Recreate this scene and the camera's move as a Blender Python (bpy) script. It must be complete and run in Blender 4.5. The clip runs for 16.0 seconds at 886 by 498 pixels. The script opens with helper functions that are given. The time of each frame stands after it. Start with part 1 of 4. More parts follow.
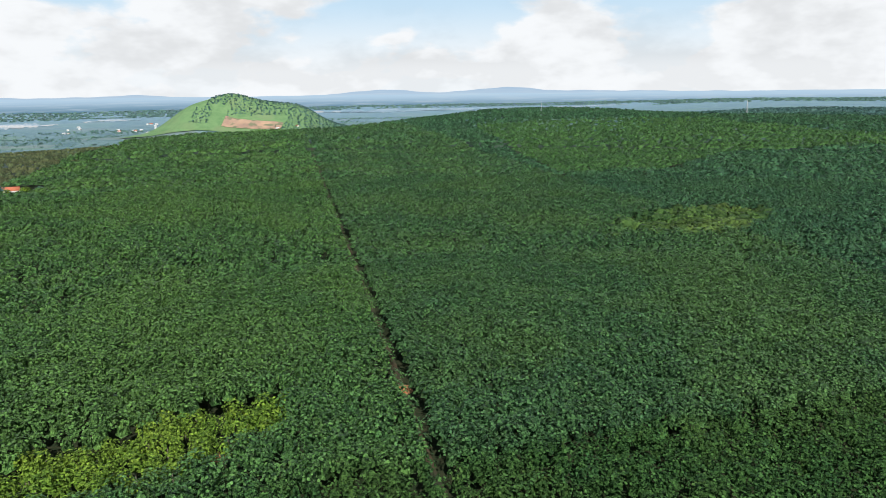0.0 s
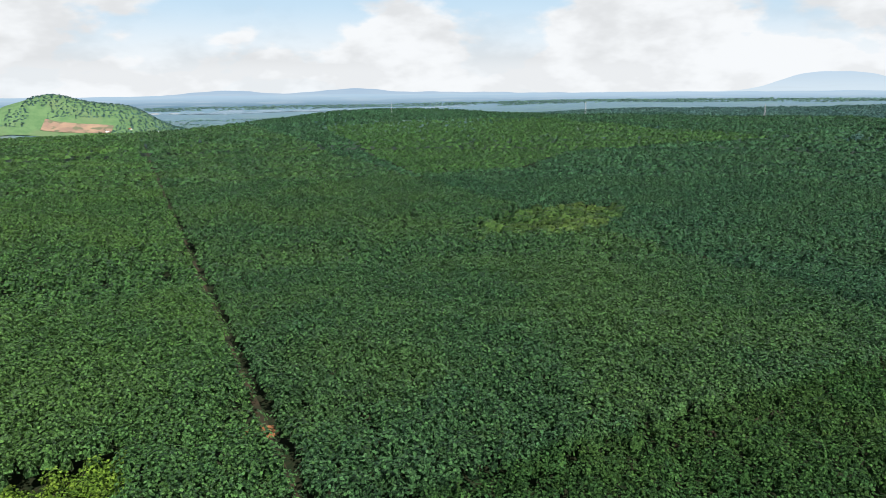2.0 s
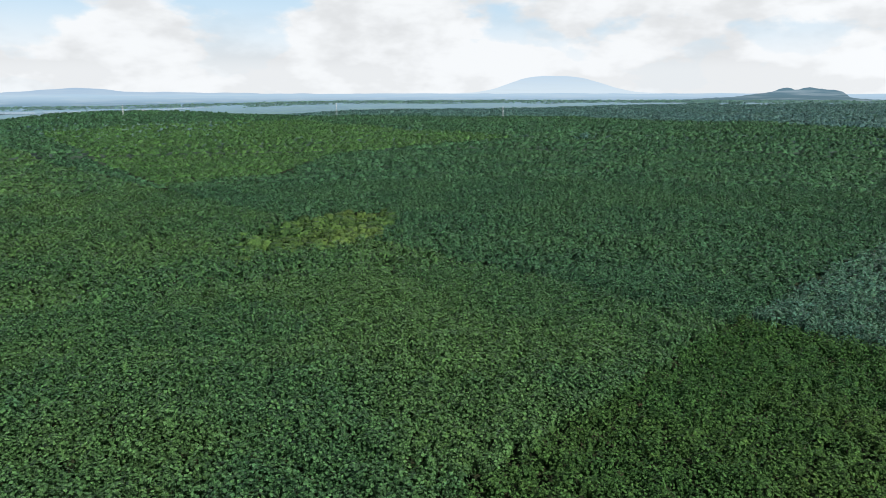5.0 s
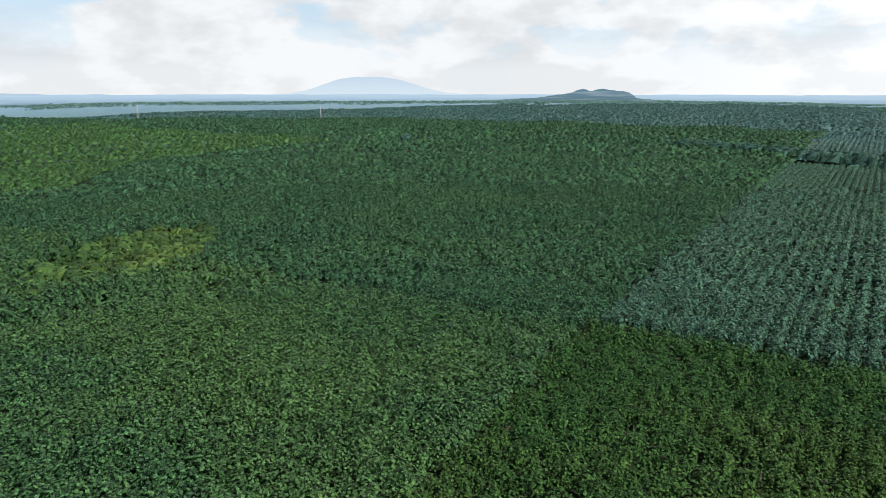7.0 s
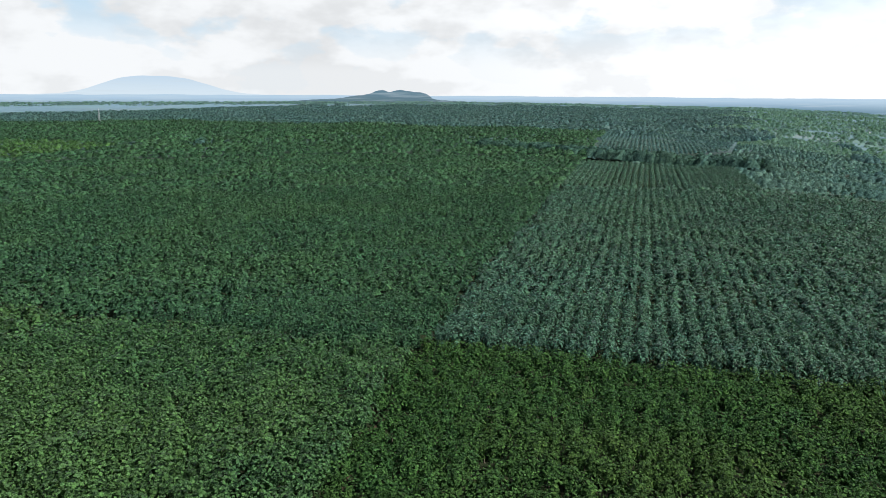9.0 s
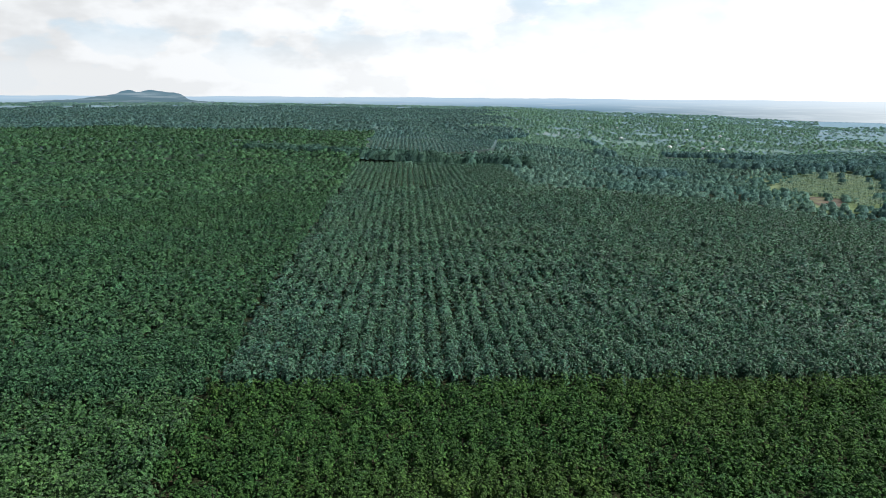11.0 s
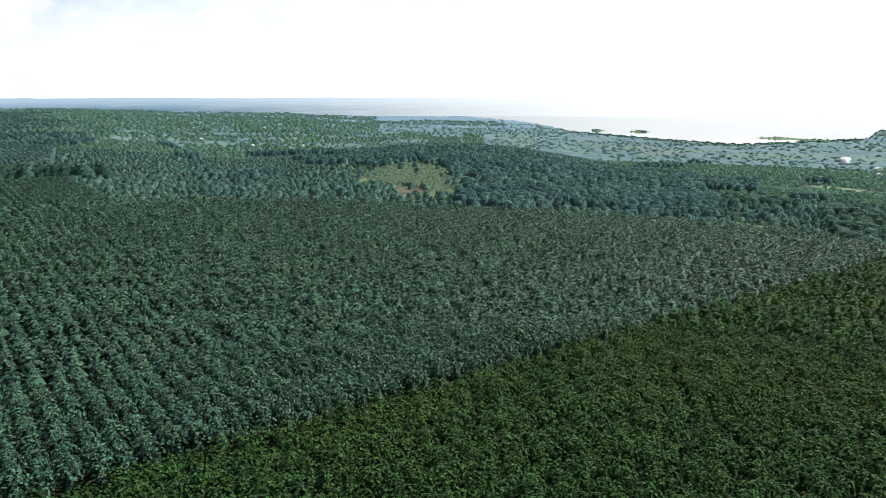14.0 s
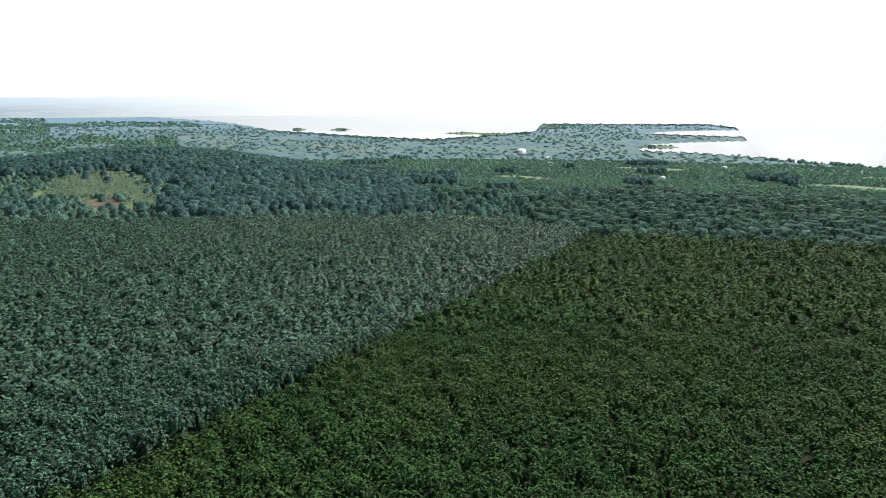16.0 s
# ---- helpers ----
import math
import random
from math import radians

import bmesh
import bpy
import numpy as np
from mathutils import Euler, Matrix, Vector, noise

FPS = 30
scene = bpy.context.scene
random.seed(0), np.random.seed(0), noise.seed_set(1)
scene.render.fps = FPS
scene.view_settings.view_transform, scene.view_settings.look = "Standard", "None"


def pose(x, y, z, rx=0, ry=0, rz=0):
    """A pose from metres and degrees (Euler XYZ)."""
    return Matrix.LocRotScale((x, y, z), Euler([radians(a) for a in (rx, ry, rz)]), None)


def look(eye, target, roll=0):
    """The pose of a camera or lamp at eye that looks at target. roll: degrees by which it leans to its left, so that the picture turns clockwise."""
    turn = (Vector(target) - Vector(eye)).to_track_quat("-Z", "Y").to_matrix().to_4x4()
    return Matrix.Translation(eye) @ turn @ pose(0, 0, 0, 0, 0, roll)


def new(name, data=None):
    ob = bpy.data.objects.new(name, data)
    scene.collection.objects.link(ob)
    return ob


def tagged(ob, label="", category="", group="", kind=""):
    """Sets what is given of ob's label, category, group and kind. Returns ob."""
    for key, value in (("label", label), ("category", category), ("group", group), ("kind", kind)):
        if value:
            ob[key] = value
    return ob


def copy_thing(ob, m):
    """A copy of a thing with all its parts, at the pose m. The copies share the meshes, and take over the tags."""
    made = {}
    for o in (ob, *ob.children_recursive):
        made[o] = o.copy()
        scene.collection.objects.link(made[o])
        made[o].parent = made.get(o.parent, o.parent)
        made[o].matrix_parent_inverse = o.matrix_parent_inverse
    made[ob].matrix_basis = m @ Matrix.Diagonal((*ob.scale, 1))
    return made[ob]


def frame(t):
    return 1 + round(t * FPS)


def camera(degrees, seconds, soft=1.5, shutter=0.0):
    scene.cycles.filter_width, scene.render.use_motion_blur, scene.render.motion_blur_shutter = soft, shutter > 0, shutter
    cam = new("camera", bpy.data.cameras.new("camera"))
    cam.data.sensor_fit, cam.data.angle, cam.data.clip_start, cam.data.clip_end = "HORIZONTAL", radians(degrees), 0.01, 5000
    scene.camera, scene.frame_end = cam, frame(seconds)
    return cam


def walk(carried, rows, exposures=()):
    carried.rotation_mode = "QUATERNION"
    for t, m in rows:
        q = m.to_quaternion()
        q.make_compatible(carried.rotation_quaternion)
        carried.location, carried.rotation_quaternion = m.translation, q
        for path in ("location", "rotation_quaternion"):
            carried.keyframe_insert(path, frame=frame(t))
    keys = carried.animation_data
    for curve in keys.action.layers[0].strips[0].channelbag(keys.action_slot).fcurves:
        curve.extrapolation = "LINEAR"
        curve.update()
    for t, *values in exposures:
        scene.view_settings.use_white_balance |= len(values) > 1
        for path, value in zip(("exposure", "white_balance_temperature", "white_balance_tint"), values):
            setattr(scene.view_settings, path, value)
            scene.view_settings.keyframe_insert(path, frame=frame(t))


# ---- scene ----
cam = camera(63.89, 16.0, 0.9)
# seconds, east, north, height, heading clockwise from north, pitch, roll
ROWS = [
    (0.0, 0.00, -0.00, 97.11, 0.002, -12.737, -0.702),
    (0.5, -1.05, 5.74, 96.88, 2.845, -12.708, -0.683),
    (1.0, -1.96, 11.55, 96.65, 5.850, -12.729, -0.630),
    (1.5, -2.67, 17.57, 96.45, 8.934, -12.742, -0.557),
    (2.0, -3.12, 23.91, 96.30, 12.047, -12.751, -0.514),
    (2.5, -3.34, 30.29, 96.20, 15.196, -12.766, -0.482),
    (3.0, -3.25, 36.58, 96.16, 18.500, -12.772, -0.383),
    (3.5, -2.92, 42.78, 96.16, 21.907, -12.788, -0.250),
    (4.0, -2.22, 48.90, 96.19, 25.324, -12.778, -0.126),
    (4.2, -1.72, 51.33, 96.21, 26.659, -12.779, -0.089),
    (6.3, 5.89, 76.79, 96.59, 41.144, -12.714, -0.123),
    (6.5, 6.84, 79.21, 96.62, 42.669, -12.717, -0.090),
    (7.0, 9.76, 85.18, 96.69, 46.566, -12.688, 0.023),
    (7.5, 13.17, 90.98, 96.77, 50.565, -12.669, 0.155),
    (8.0, 17.09, 96.34, 96.86, 54.534, -12.645, 0.274),
    (8.2, 18.87, 98.25, 96.91, 56.089, -12.644, 0.321),
    (10.3, 39.69, 115.73, 97.49, 74.014, -12.476, 0.359),
    (10.5, 41.83, 117.32, 97.53, 76.005, -12.472, 0.413),
    (11.0, 47.50, 121.09, 97.56, 81.024, -12.444, 0.424),
    (11.5, 53.47, 124.40, 97.56, 86.072, -12.460, 0.380),
    (12.0, 59.66, 127.18, 97.56, 91.278, -12.451, 0.322),
    (12.5, 65.86, 129.40, 97.57, 96.555, -12.442, 0.245),
    (13.0, 72.17, 130.99, 97.60, 102.174, -12.430, 0.176),
    (13.5, 78.55, 131.95, 97.60, 108.035, -12.456, 0.101),
    (14.0, 84.97, 132.28, 97.59, 114.004, -12.443, 0.031),
    (14.5, 91.28, 132.08, 97.56, 119.644, -12.472, 0.008),
    (15.0, 97.53, 131.41, 97.53, 125.631, -12.480, -0.022),
    (15.5, 103.70, 130.21, 97.51, 131.623, -12.503, -0.023),
    (16.0, 109.84, 128.70, 97.50, 137.696, -12.524, 0.045),
]
walk(cam, [(t, pose(x, y, z) @ pose(0, 0, 0, 0, 0, -yaw) @ pose(0, 0, 0, 90 + pitch) @ pose(0, 0, 0, 0, 0, roll))
           for t, x, y, z, yaw, pitch, roll in ROWS])

# ---- world, sun ----
SUN_AZ, SUN_EL = 174.0, 46.0      # heading clockwise from north, elevation
sun_dir = Vector((math.sin(radians(SUN_AZ)) * math.cos(radians(SUN_EL)),
                  math.cos(radians(SUN_AZ)) * math.cos(radians(SUN_EL)), math.sin(radians(SUN_EL))))


def link_nodes(tree, a, out, b, inp):
    tree.links.new(a.outputs[out], b.inputs[inp])


def math_node(tree, op, a, b=0.5, clamp=False):
    n = tree.nodes.new("ShaderNodeMath")
    n.operation, n.use_clamp = op, clamp
    for i, v in enumerate((a, b)):
        if isinstance(v, (int, float)):
            n.inputs[i].default_value = v
        else:
            tree.links.new(v, n.inputs[i])
    return n.outputs[0]


def range_node(tree, value, lo, hi, to_lo=0.0, to_hi=1.0):
    n = tree.nodes.new("ShaderNodeMapRange")
    n.interpolation_type = "SMOOTHSTEP"
    for i, v in enumerate((lo, hi, to_lo, to_hi)):
        n.inputs[i + 1].default_value = v
    tree.links.new(value, n.inputs[0])
    return n.outputs[0]


def mix_node(tree, fac, a, b, blend="MIX"):
    n = tree.nodes.new("ShaderNodeMix")
    n.data_type, n.blend_type = "RGBA", blend
    for sock, v in ((n.inputs[0], fac), (n.inputs[6], a), (n.inputs[7], b)):
        if isinstance(v, (int, float)):
            sock.default_value = v
        elif isinstance(v, tuple):
            sock.default_value = (*v, 1.0)
        else:
            tree.links.new(v, sock)
    return n.outputs[2]


def noise_node(tree, vector, scale, detail=3.0, rough=0.5):
    n = tree.nodes.new("ShaderNodeTexNoise")
    n.inputs["Scale"].default_value, n.inputs["Detail"].default_value, n.inputs["Roughness"].default_value = scale, detail, rough
    tree.links.new(vector, n.inputs["Vector"])
    return n.outputs[0]


def build_world():
    world = bpy.data.worlds.new("sky")
    scene.world = world
    world.use_nodes = True
    tree = world.node_tree
    tree.nodes.clear()
    out = tree.nodes.new("ShaderNodeOutputWorld")
    sky = tree.nodes.new("ShaderNodeTexSky")
    sky.sky_type, sky.sun_disc = "NISHITA", False
    sky.sun_elevation, sky.sun_rotation = radians(SUN_EL), radians(SUN_AZ)
    sky.air_density, sky.dust_density, sky.ozone_density = 1.0, 0.2, 1.0
    coord = tree.nodes.new("ShaderNodeTexCoord")
    direction = coord.outputs["Generated"]
    stretch = tree.nodes.new("ShaderNodeVectorMath")
    stretch.operation = "MULTIPLY"
    stretch.inputs[1].default_value = (1.0, 1.0, 2.2)
    tree.links.new(direction, stretch.inputs[0])
    big = noise_node(tree, stretch.outputs[0], 5.5, 7.0, 0.5)
    soft = noise_node(tree, stretch.outputs[0], 9.0, 4.0, 0.55)
    dot = tree.nodes.new("ShaderNodeVectorMath")
    dot.operation = "DOT_PRODUCT"
    dot.inputs[1].default_value = sun_dir
    tree.links.new(direction, dot.inputs[0])
    glow = range_node(tree, dot.outputs["Value"], -0.35, 0.6)
    split = tree.nodes.new("ShaderNodeSeparateXYZ")
    tree.links.new(direction, split.inputs[0])
    low = range_node(tree, split.outputs["Z"], 0.02, 0.13, 1.0, 0.0)
    cover = math_node(tree, "ADD", range_node(tree, big, 0.42, 0.53), math_node(tree, "MULTIPLY", low, 0.9))
    cover = math_node(tree, "ADD", cover, math_node(tree, "MULTIPLY", glow, 0.75), True)
    cover = math_node(tree, "MULTIPLY", cover, range_node(tree, split.outputs["Z"], 0.12, 0.42, 1.0, 0.15))
    shade = range_node(tree, soft, 0.36, 0.60, 0.82, 1.0)
    shade = math_node(tree, "MAXIMUM", shade, math_node(tree, "MULTIPLY", low, 0.9))
    bright = math_node(tree, "MULTIPLY", shade, math_node(tree, "ADD", 0.98, math_node(tree, "MULTIPLY", glow, 0.55)))
    cloud = tree.nodes.new("ShaderNodeBackground")
    cloud.inputs["Color"].default_value = (0.95, 0.975, 1.0, 1.0)
    tree.links.new(bright, cloud.inputs["Strength"])
    clear = tree.nodes.new("ShaderNodeBackground")
    clear.inputs["Strength"].default_value = 0.07
    pale = range_node(tree, split.outputs["Z"], 0.10, 0.34, 0.8, 0.0)
    tree.links.new(mix_node(tree, pale, sky.outputs[0], (8.6, 11.8, 14.6)), clear.inputs["Color"])
    mix = tree.nodes.new("ShaderNodeMixShader")
    tree.links.new(cover, mix.inputs[0])
    tree.links.new(clear.outputs[0], mix.inputs[1])
    tree.links.new(cloud.outputs[0], mix.inputs[2])
    tree.links.new(mix.outputs[0], out.inputs["Surface"])


build_world()
lamp = bpy.data.lights.new("sun", "SUN")
lamp.energy, lamp.angle, lamp.color = 5.0, radians(0.6), (1.0, 0.97, 0.91)
sun = new("sun", lamp)
sun.matrix_world = look(sun_dir * 100, (0, 0, 0))

# ---- materials ----


def material(name):
    m = bpy.data.materials.new(name)
    m.use_nodes = True
    m.node_tree.nodes.clear()
    return m, m.node_tree


def finish(tree, shader):
    out = tree.nodes.new("ShaderNodeOutputMaterial")
    tree.links.new(shader, out.inputs["Surface"])


def principled(tree, color, rough=0.8, spec=0.3, normal=None, metal=0.0):
    p = tree.nodes.new("ShaderNodeBsdfPrincipled")
    p.inputs["Roughness"].default_value = rough
    p.inputs["Specular IOR Level"].default_value = spec
    p.inputs["Metallic"].default_value = metal
    if isinstance(color, tuple):
        p.inputs["Base Color"].default_value = (*color, 1.0)
    else:
        tree.links.new(color, p.inputs["Base Color"])
    if normal is not None:
        tree.links.new(normal, p.inputs["Normal"])
    return p.outputs[0]


def bump_node(tree, height, strength, distance):
    n = tree.nodes.new("ShaderNodeBump")
    n.inputs["Strength"].default_value, n.inputs["Distance"].default_value = strength, distance
    tree.links.new(height, n.inputs["Height"])
    return n.outputs[0]


def leaf_material(name, dark, light, accent, gloss=0.45, rough=0.38, grain=2.0, patch=0.35, thin=0.14, drift=0.3, cool=0.45):
    """Foliage: leaf grain, spray by spray, tree by tree and patch by patch variation, some light through the leaves."""
    m, tree = material(name)
    geo = tree.nodes.new("ShaderNodeNewGeometry")
    where = geo.outputs["Position"]
    cell = tree.nodes.new("ShaderNodeTexVoronoi")
    cell.inputs["Scale"].default_value = grain
    tree.links.new(where, cell.inputs["Vector"])
    leaf = tree.nodes.new("ShaderNodeSeparateColor")
    tree.links.new(cell.outputs["Color"], leaf.inputs[0])
    lump = math_node(tree, "SUBTRACT", math_node(tree, "MULTIPLY", leaf.outputs[1], 0.6), cell.outputs["Distance"])
    crown = noise_node(tree, where, 0.21, 2.0, 0.55)
    blue = noise_node(tree, where, 0.13, 2.0, 0.5)
    field = noise_node(tree, where, 0.012, 3.0, 0.55)
    island = geo.outputs["Random Per Island"]
    f = math_node(tree, "ADD", math_node(tree, "MULTIPLY", math_node(tree, "POWER", leaf.outputs[0], 2.2), 0.55),
                  math_node(tree, "MULTIPLY", math_node(tree, "POWER", island, 2.2), 0.75))
    col = mix_node(tree, f, dark, light)
    tip = mix_node(tree, f, tuple(0.45 * c for c in accent), tuple(1.25 * c for c in accent))
    shy = mix_node(tree, f, tuple(0.8 * c for c in dark), (light[0] * 0.62, light[1] * 0.80, light[2] * 1.15))
    col = mix_node(tree, math_node(tree, "MULTIPLY", range_node(tree, blue, 0.52, 0.70), cool), col, shy)
    col = mix_node(tree, math_node(tree, "MULTIPLY", range_node(tree, crown, 0.54, 0.74), patch), col, tip)
    col = mix_node(tree, math_node(tree, "MULTIPLY", range_node(tree, field, 0.42, 0.62), drift), col, tip)
    shader = principled(tree, col, rough, gloss, bump_node(tree, lump, 1.0, 0.9 / grain))
    through_leaf = tree.nodes.new("ShaderNodeBsdfTranslucent")
    tree.links.new(mix_node(tree, 1.0, col, (0.85, 1.0, 0.5), "MULTIPLY"), through_leaf.inputs["Color"])
    mix = tree.nodes.new("ShaderNodeMixShader")
    mix.inputs[0].default_value = thin
    tree.links.new(shader, mix.inputs[1])
    tree.links.new(through_leaf.outputs[0], mix.inputs[2])
    finish(tree, mix.outputs[0])
    return m


def two_tone(name, a, b, scale, rough=0.85, spec=0.25, bump=0.4, distance=0.1, scale_2=None, c=None):
    m, tree = material(name)
    geo = tree.nodes.new("ShaderNodeNewGeometry")
    n = noise_node(tree, geo.outputs["Position"], scale, 5.0, 0.6)
    col = mix_node(tree, range_node(tree, n, 0.35, 0.65), a, b)
    if c:
        n2 = noise_node(tree, geo.outputs["Position"], scale_2, 3.0, 0.5)
        col = mix_node(tree, range_node(tree, n2, 0.5, 0.66), col, c)
    finish(tree, principled(tree, col, rough, spec, bump_node(tree, n, bump, distance)))
    return m


LEAF_WEST = leaf_material("rubber_leaf_west", (0.014, 0.044, 0.014), (0.135, 0.310, 0.082), (0.175, 0.315, 0.060), 0.28, 0.40)
LEAF_MAIN = leaf_material("rubber_leaf_main", (0.011, 0.037, 0.014), (0.108, 0.260, 0.088), (0.142, 0.258, 0.058), 0.26, 0.40)
LEAF_EAST = leaf_material("rubber_leaf_east", (0.010, 0.034, 0.018), (0.096, 0.245, 0.112), (0.130, 0.250, 0.075), 0.16, 0.45, drift=0.15)
LEAF_ROWS = leaf_material("rubber_leaf_rows", (0.011, 0.034, 0.024), (0.124, 0.300, 0.186), (0.175, 0.285, 0.095), 0.32, 0.40, patch=0.28, drift=0.10, cool=0.5)
LEAF_FRONT = leaf_material("rubber_leaf_young", (0.014, 0.042, 0.012), (0.082, 0.198, 0.052), (0.115, 0.178, 0.040), 0.09, 0.5, thin=0.10, cool=0.6)
LEAF_PALE = leaf_material("rubber_leaf_pale", (0.015, 0.050, 0.015), (0.115, 0.270, 0.072), (0.140, 0.265, 0.055), 0.25, 0.42, drift=0.15)
LEAF_LIME = leaf_material("lime_leaf", (0.050, 0.115, 0.012), (0.270, 0.440, 0.055), (0.320, 0.390, 0.050), 0.2, 0.5, cool=0.3)
LEAF_BUSH = leaf_material("clearing_leaf", (0.014, 0.048, 0.014), (0.125, 0.250, 0.060), (0.190, 0.240, 0.052), 0.2, 0.5)
# scrub green made paler and bluer, with mid-distance haze put into the colour
LEAF_WILD = leaf_material("wild_leaf_hazed", (0.055, 0.130, 0.125), (0.235, 0.430, 0.370), (0.270, 0.410, 0.300), 0.08, 0.7, 1.2, thin=0.35)
LEAF_DRY = leaf_material("dry_scrub_leaf", (0.045, 0.070, 0.034), (0.180, 0.240, 0.100), (0.240, 0.205, 0.100), 0.2, 0.6, 1.2, thin=0.3)
# hill forest: haze painted in as a bluish lift over the wood leaf below
LEAF_FOREST = leaf_material("forest_leaf_hazed", (0.046, 0.110, 0.118), (0.185, 0.355, 0.350), (0.215, 0.360, 0.290), 0.08, 0.7, 1.2, thin=0.35)
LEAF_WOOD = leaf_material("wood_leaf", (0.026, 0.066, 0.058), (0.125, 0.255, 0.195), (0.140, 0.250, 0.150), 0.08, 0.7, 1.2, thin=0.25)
LEAF_PALM = leaf_material("young_palm_leaf", (0.070, 0.135, 0.080), (0.260, 0.400, 0.270), (0.270, 0.370, 0.220), 0.3, 0.45)
# farthest foliage, next three: air haze is mixed into these pale blue tints
LEAF_FAR = leaf_material("far_leaf_hazed", (0.230, 0.380, 0.440), (0.400, 0.560, 0.640), (0.400, 0.530, 0.540), 0.05, 0.8, 0.3, thin=0.7)
LEAF_LOW = leaf_material("lowland_leaf_hazed", (0.215, 0.365, 0.380), (0.390, 0.570, 0.560), (0.400, 0.550, 0.470), 0.05, 0.8, 0.5, thin=0.7)
LEAF_HORIZON = leaf_material("far_plantation_leaf_hazed", (0.045, 0.110, 0.115), (0.170, 0.330, 0.310), (0.190, 0.320, 0.250), 0.2, 0.5, 0.6, thin=0.3)
BARK = two_tone("bark", (0.16, 0.13, 0.10), (0.30, 0.27, 0.23), 3.0, bump=0.6, distance=0.03)
SOIL = two_tone("red_soil", (0.34, 0.13, 0.05), (0.48, 0.24, 0.12), 0.5, bump=0.5, distance=0.08)
GRASS = two_tone("meadow", (0.105, 0.205, 0.085), (0.150, 0.260, 0.110), 0.05, bump=0.3, distance=0.2, scale_2=0.01, c=(0.160, 0.235, 0.110))
WHITE_WALL = two_tone("white_plaster", (0.70, 0.69, 0.66), (0.80, 0.79, 0.76), 0.8, bump=0.1, distance=0.01)
RED_ROOF = two_tone("red_roof_tile", (0.42, 0.12, 0.06), (0.55, 0.20, 0.11), 1.2, bump=0.4, distance=0.05)
GREY_ROOF = two_tone("steel_roof", (0.55, 0.57, 0.60), (0.70, 0.72, 0.74), 0.7, rough=0.4, bump=0.2, distance=0.02)
DARK_GLASS = two_tone("window_glass", (0.03, 0.04, 0.05), (0.06, 0.07, 0.08), 0.7, rough=0.1, spec=0.6, bump=0.0)
STEEL = two_tone("galvanised_steel", (0.45, 0.46, 0.47), (0.60, 0.61, 0.62), 2.0, rough=0.45, bump=0.1, distance=0.01)
PALE_FIELD = two_tone("pale_field", (0.120, 0.190, 0.095), (0.200, 0.270, 0.135), 0.06, bump=0.3, distance=0.2, scale_2=0.015, c=(0.170, 0.240, 0.100))
BRUSH = two_tone("bare_plot", (0.10, 0.085, 0.065), (0.17, 0.13, 0.10), 0.08, bump=0.5, distance=0.3, scale_2=0.04, c=(0.16, 0.20, 0.09))


def ground_material():
    """Red earth and leaf litter; out in the lowland a patchwork of fields and scrub, with distance haze painted in."""
    m, tree = material("ground")
    geo = tree.nodes.new("ShaderNodeNewGeometry")
    where = geo.outputs["Position"]
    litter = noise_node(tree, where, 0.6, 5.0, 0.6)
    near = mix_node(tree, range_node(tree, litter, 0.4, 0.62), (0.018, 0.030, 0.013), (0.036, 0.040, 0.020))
    cell = tree.nodes.new("ShaderNodeTexVoronoi")
    cell.inputs["Scale"].default_value = 0.0062
    warp = tree.nodes.new("ShaderNodeVectorMath")
    warp.operation = "MULTIPLY"
    warp.inputs[1].default_value = (1.0, 1.6, 0.0)
    tree.links.new(where, warp.inputs[0])
    tree.links.new(warp.outputs[0], cell.inputs["Vector"])
    pick = tree.nodes.new("ShaderNodeSeparateColor")
    tree.links.new(cell.outputs["Color"], pick.inputs[0])
    broad = noise_node(tree, where, 0.02, 6.0, 0.65)
    clump = noise_node(tree, where, 0.075, 4.0, 0.7)
    # lowland tones are lightened and blued to hold the haze
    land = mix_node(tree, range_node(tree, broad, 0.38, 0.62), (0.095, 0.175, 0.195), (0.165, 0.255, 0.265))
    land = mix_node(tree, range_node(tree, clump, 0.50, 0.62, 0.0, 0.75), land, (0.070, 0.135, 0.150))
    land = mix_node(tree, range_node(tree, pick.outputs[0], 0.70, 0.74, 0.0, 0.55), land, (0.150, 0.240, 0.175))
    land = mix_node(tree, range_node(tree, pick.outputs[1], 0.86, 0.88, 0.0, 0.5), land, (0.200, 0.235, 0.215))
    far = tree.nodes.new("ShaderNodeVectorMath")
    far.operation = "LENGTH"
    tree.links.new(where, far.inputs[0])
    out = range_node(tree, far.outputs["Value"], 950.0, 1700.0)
    # painted haze: a blue tint that grows with distance
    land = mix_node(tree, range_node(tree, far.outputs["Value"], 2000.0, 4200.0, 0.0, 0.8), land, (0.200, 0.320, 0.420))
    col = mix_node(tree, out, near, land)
    finish(tree, principled(tree, col, 0.9, 0.15, bump_node(tree, broad, 0.5, 3.0)))
    return m


def water_material():
    m, tree = material("lake_water")
    geo = tree.nodes.new("ShaderNodeNewGeometry")
    ripple = noise_node(tree, geo.outputs["Position"], 0.25, 4.0, 0.6)
    finish(tree, principled(tree, (0.13, 0.15, 0.15), 0.06, 1.0, bump_node(tree, ripple, 0.004, 0.1)))
    return m


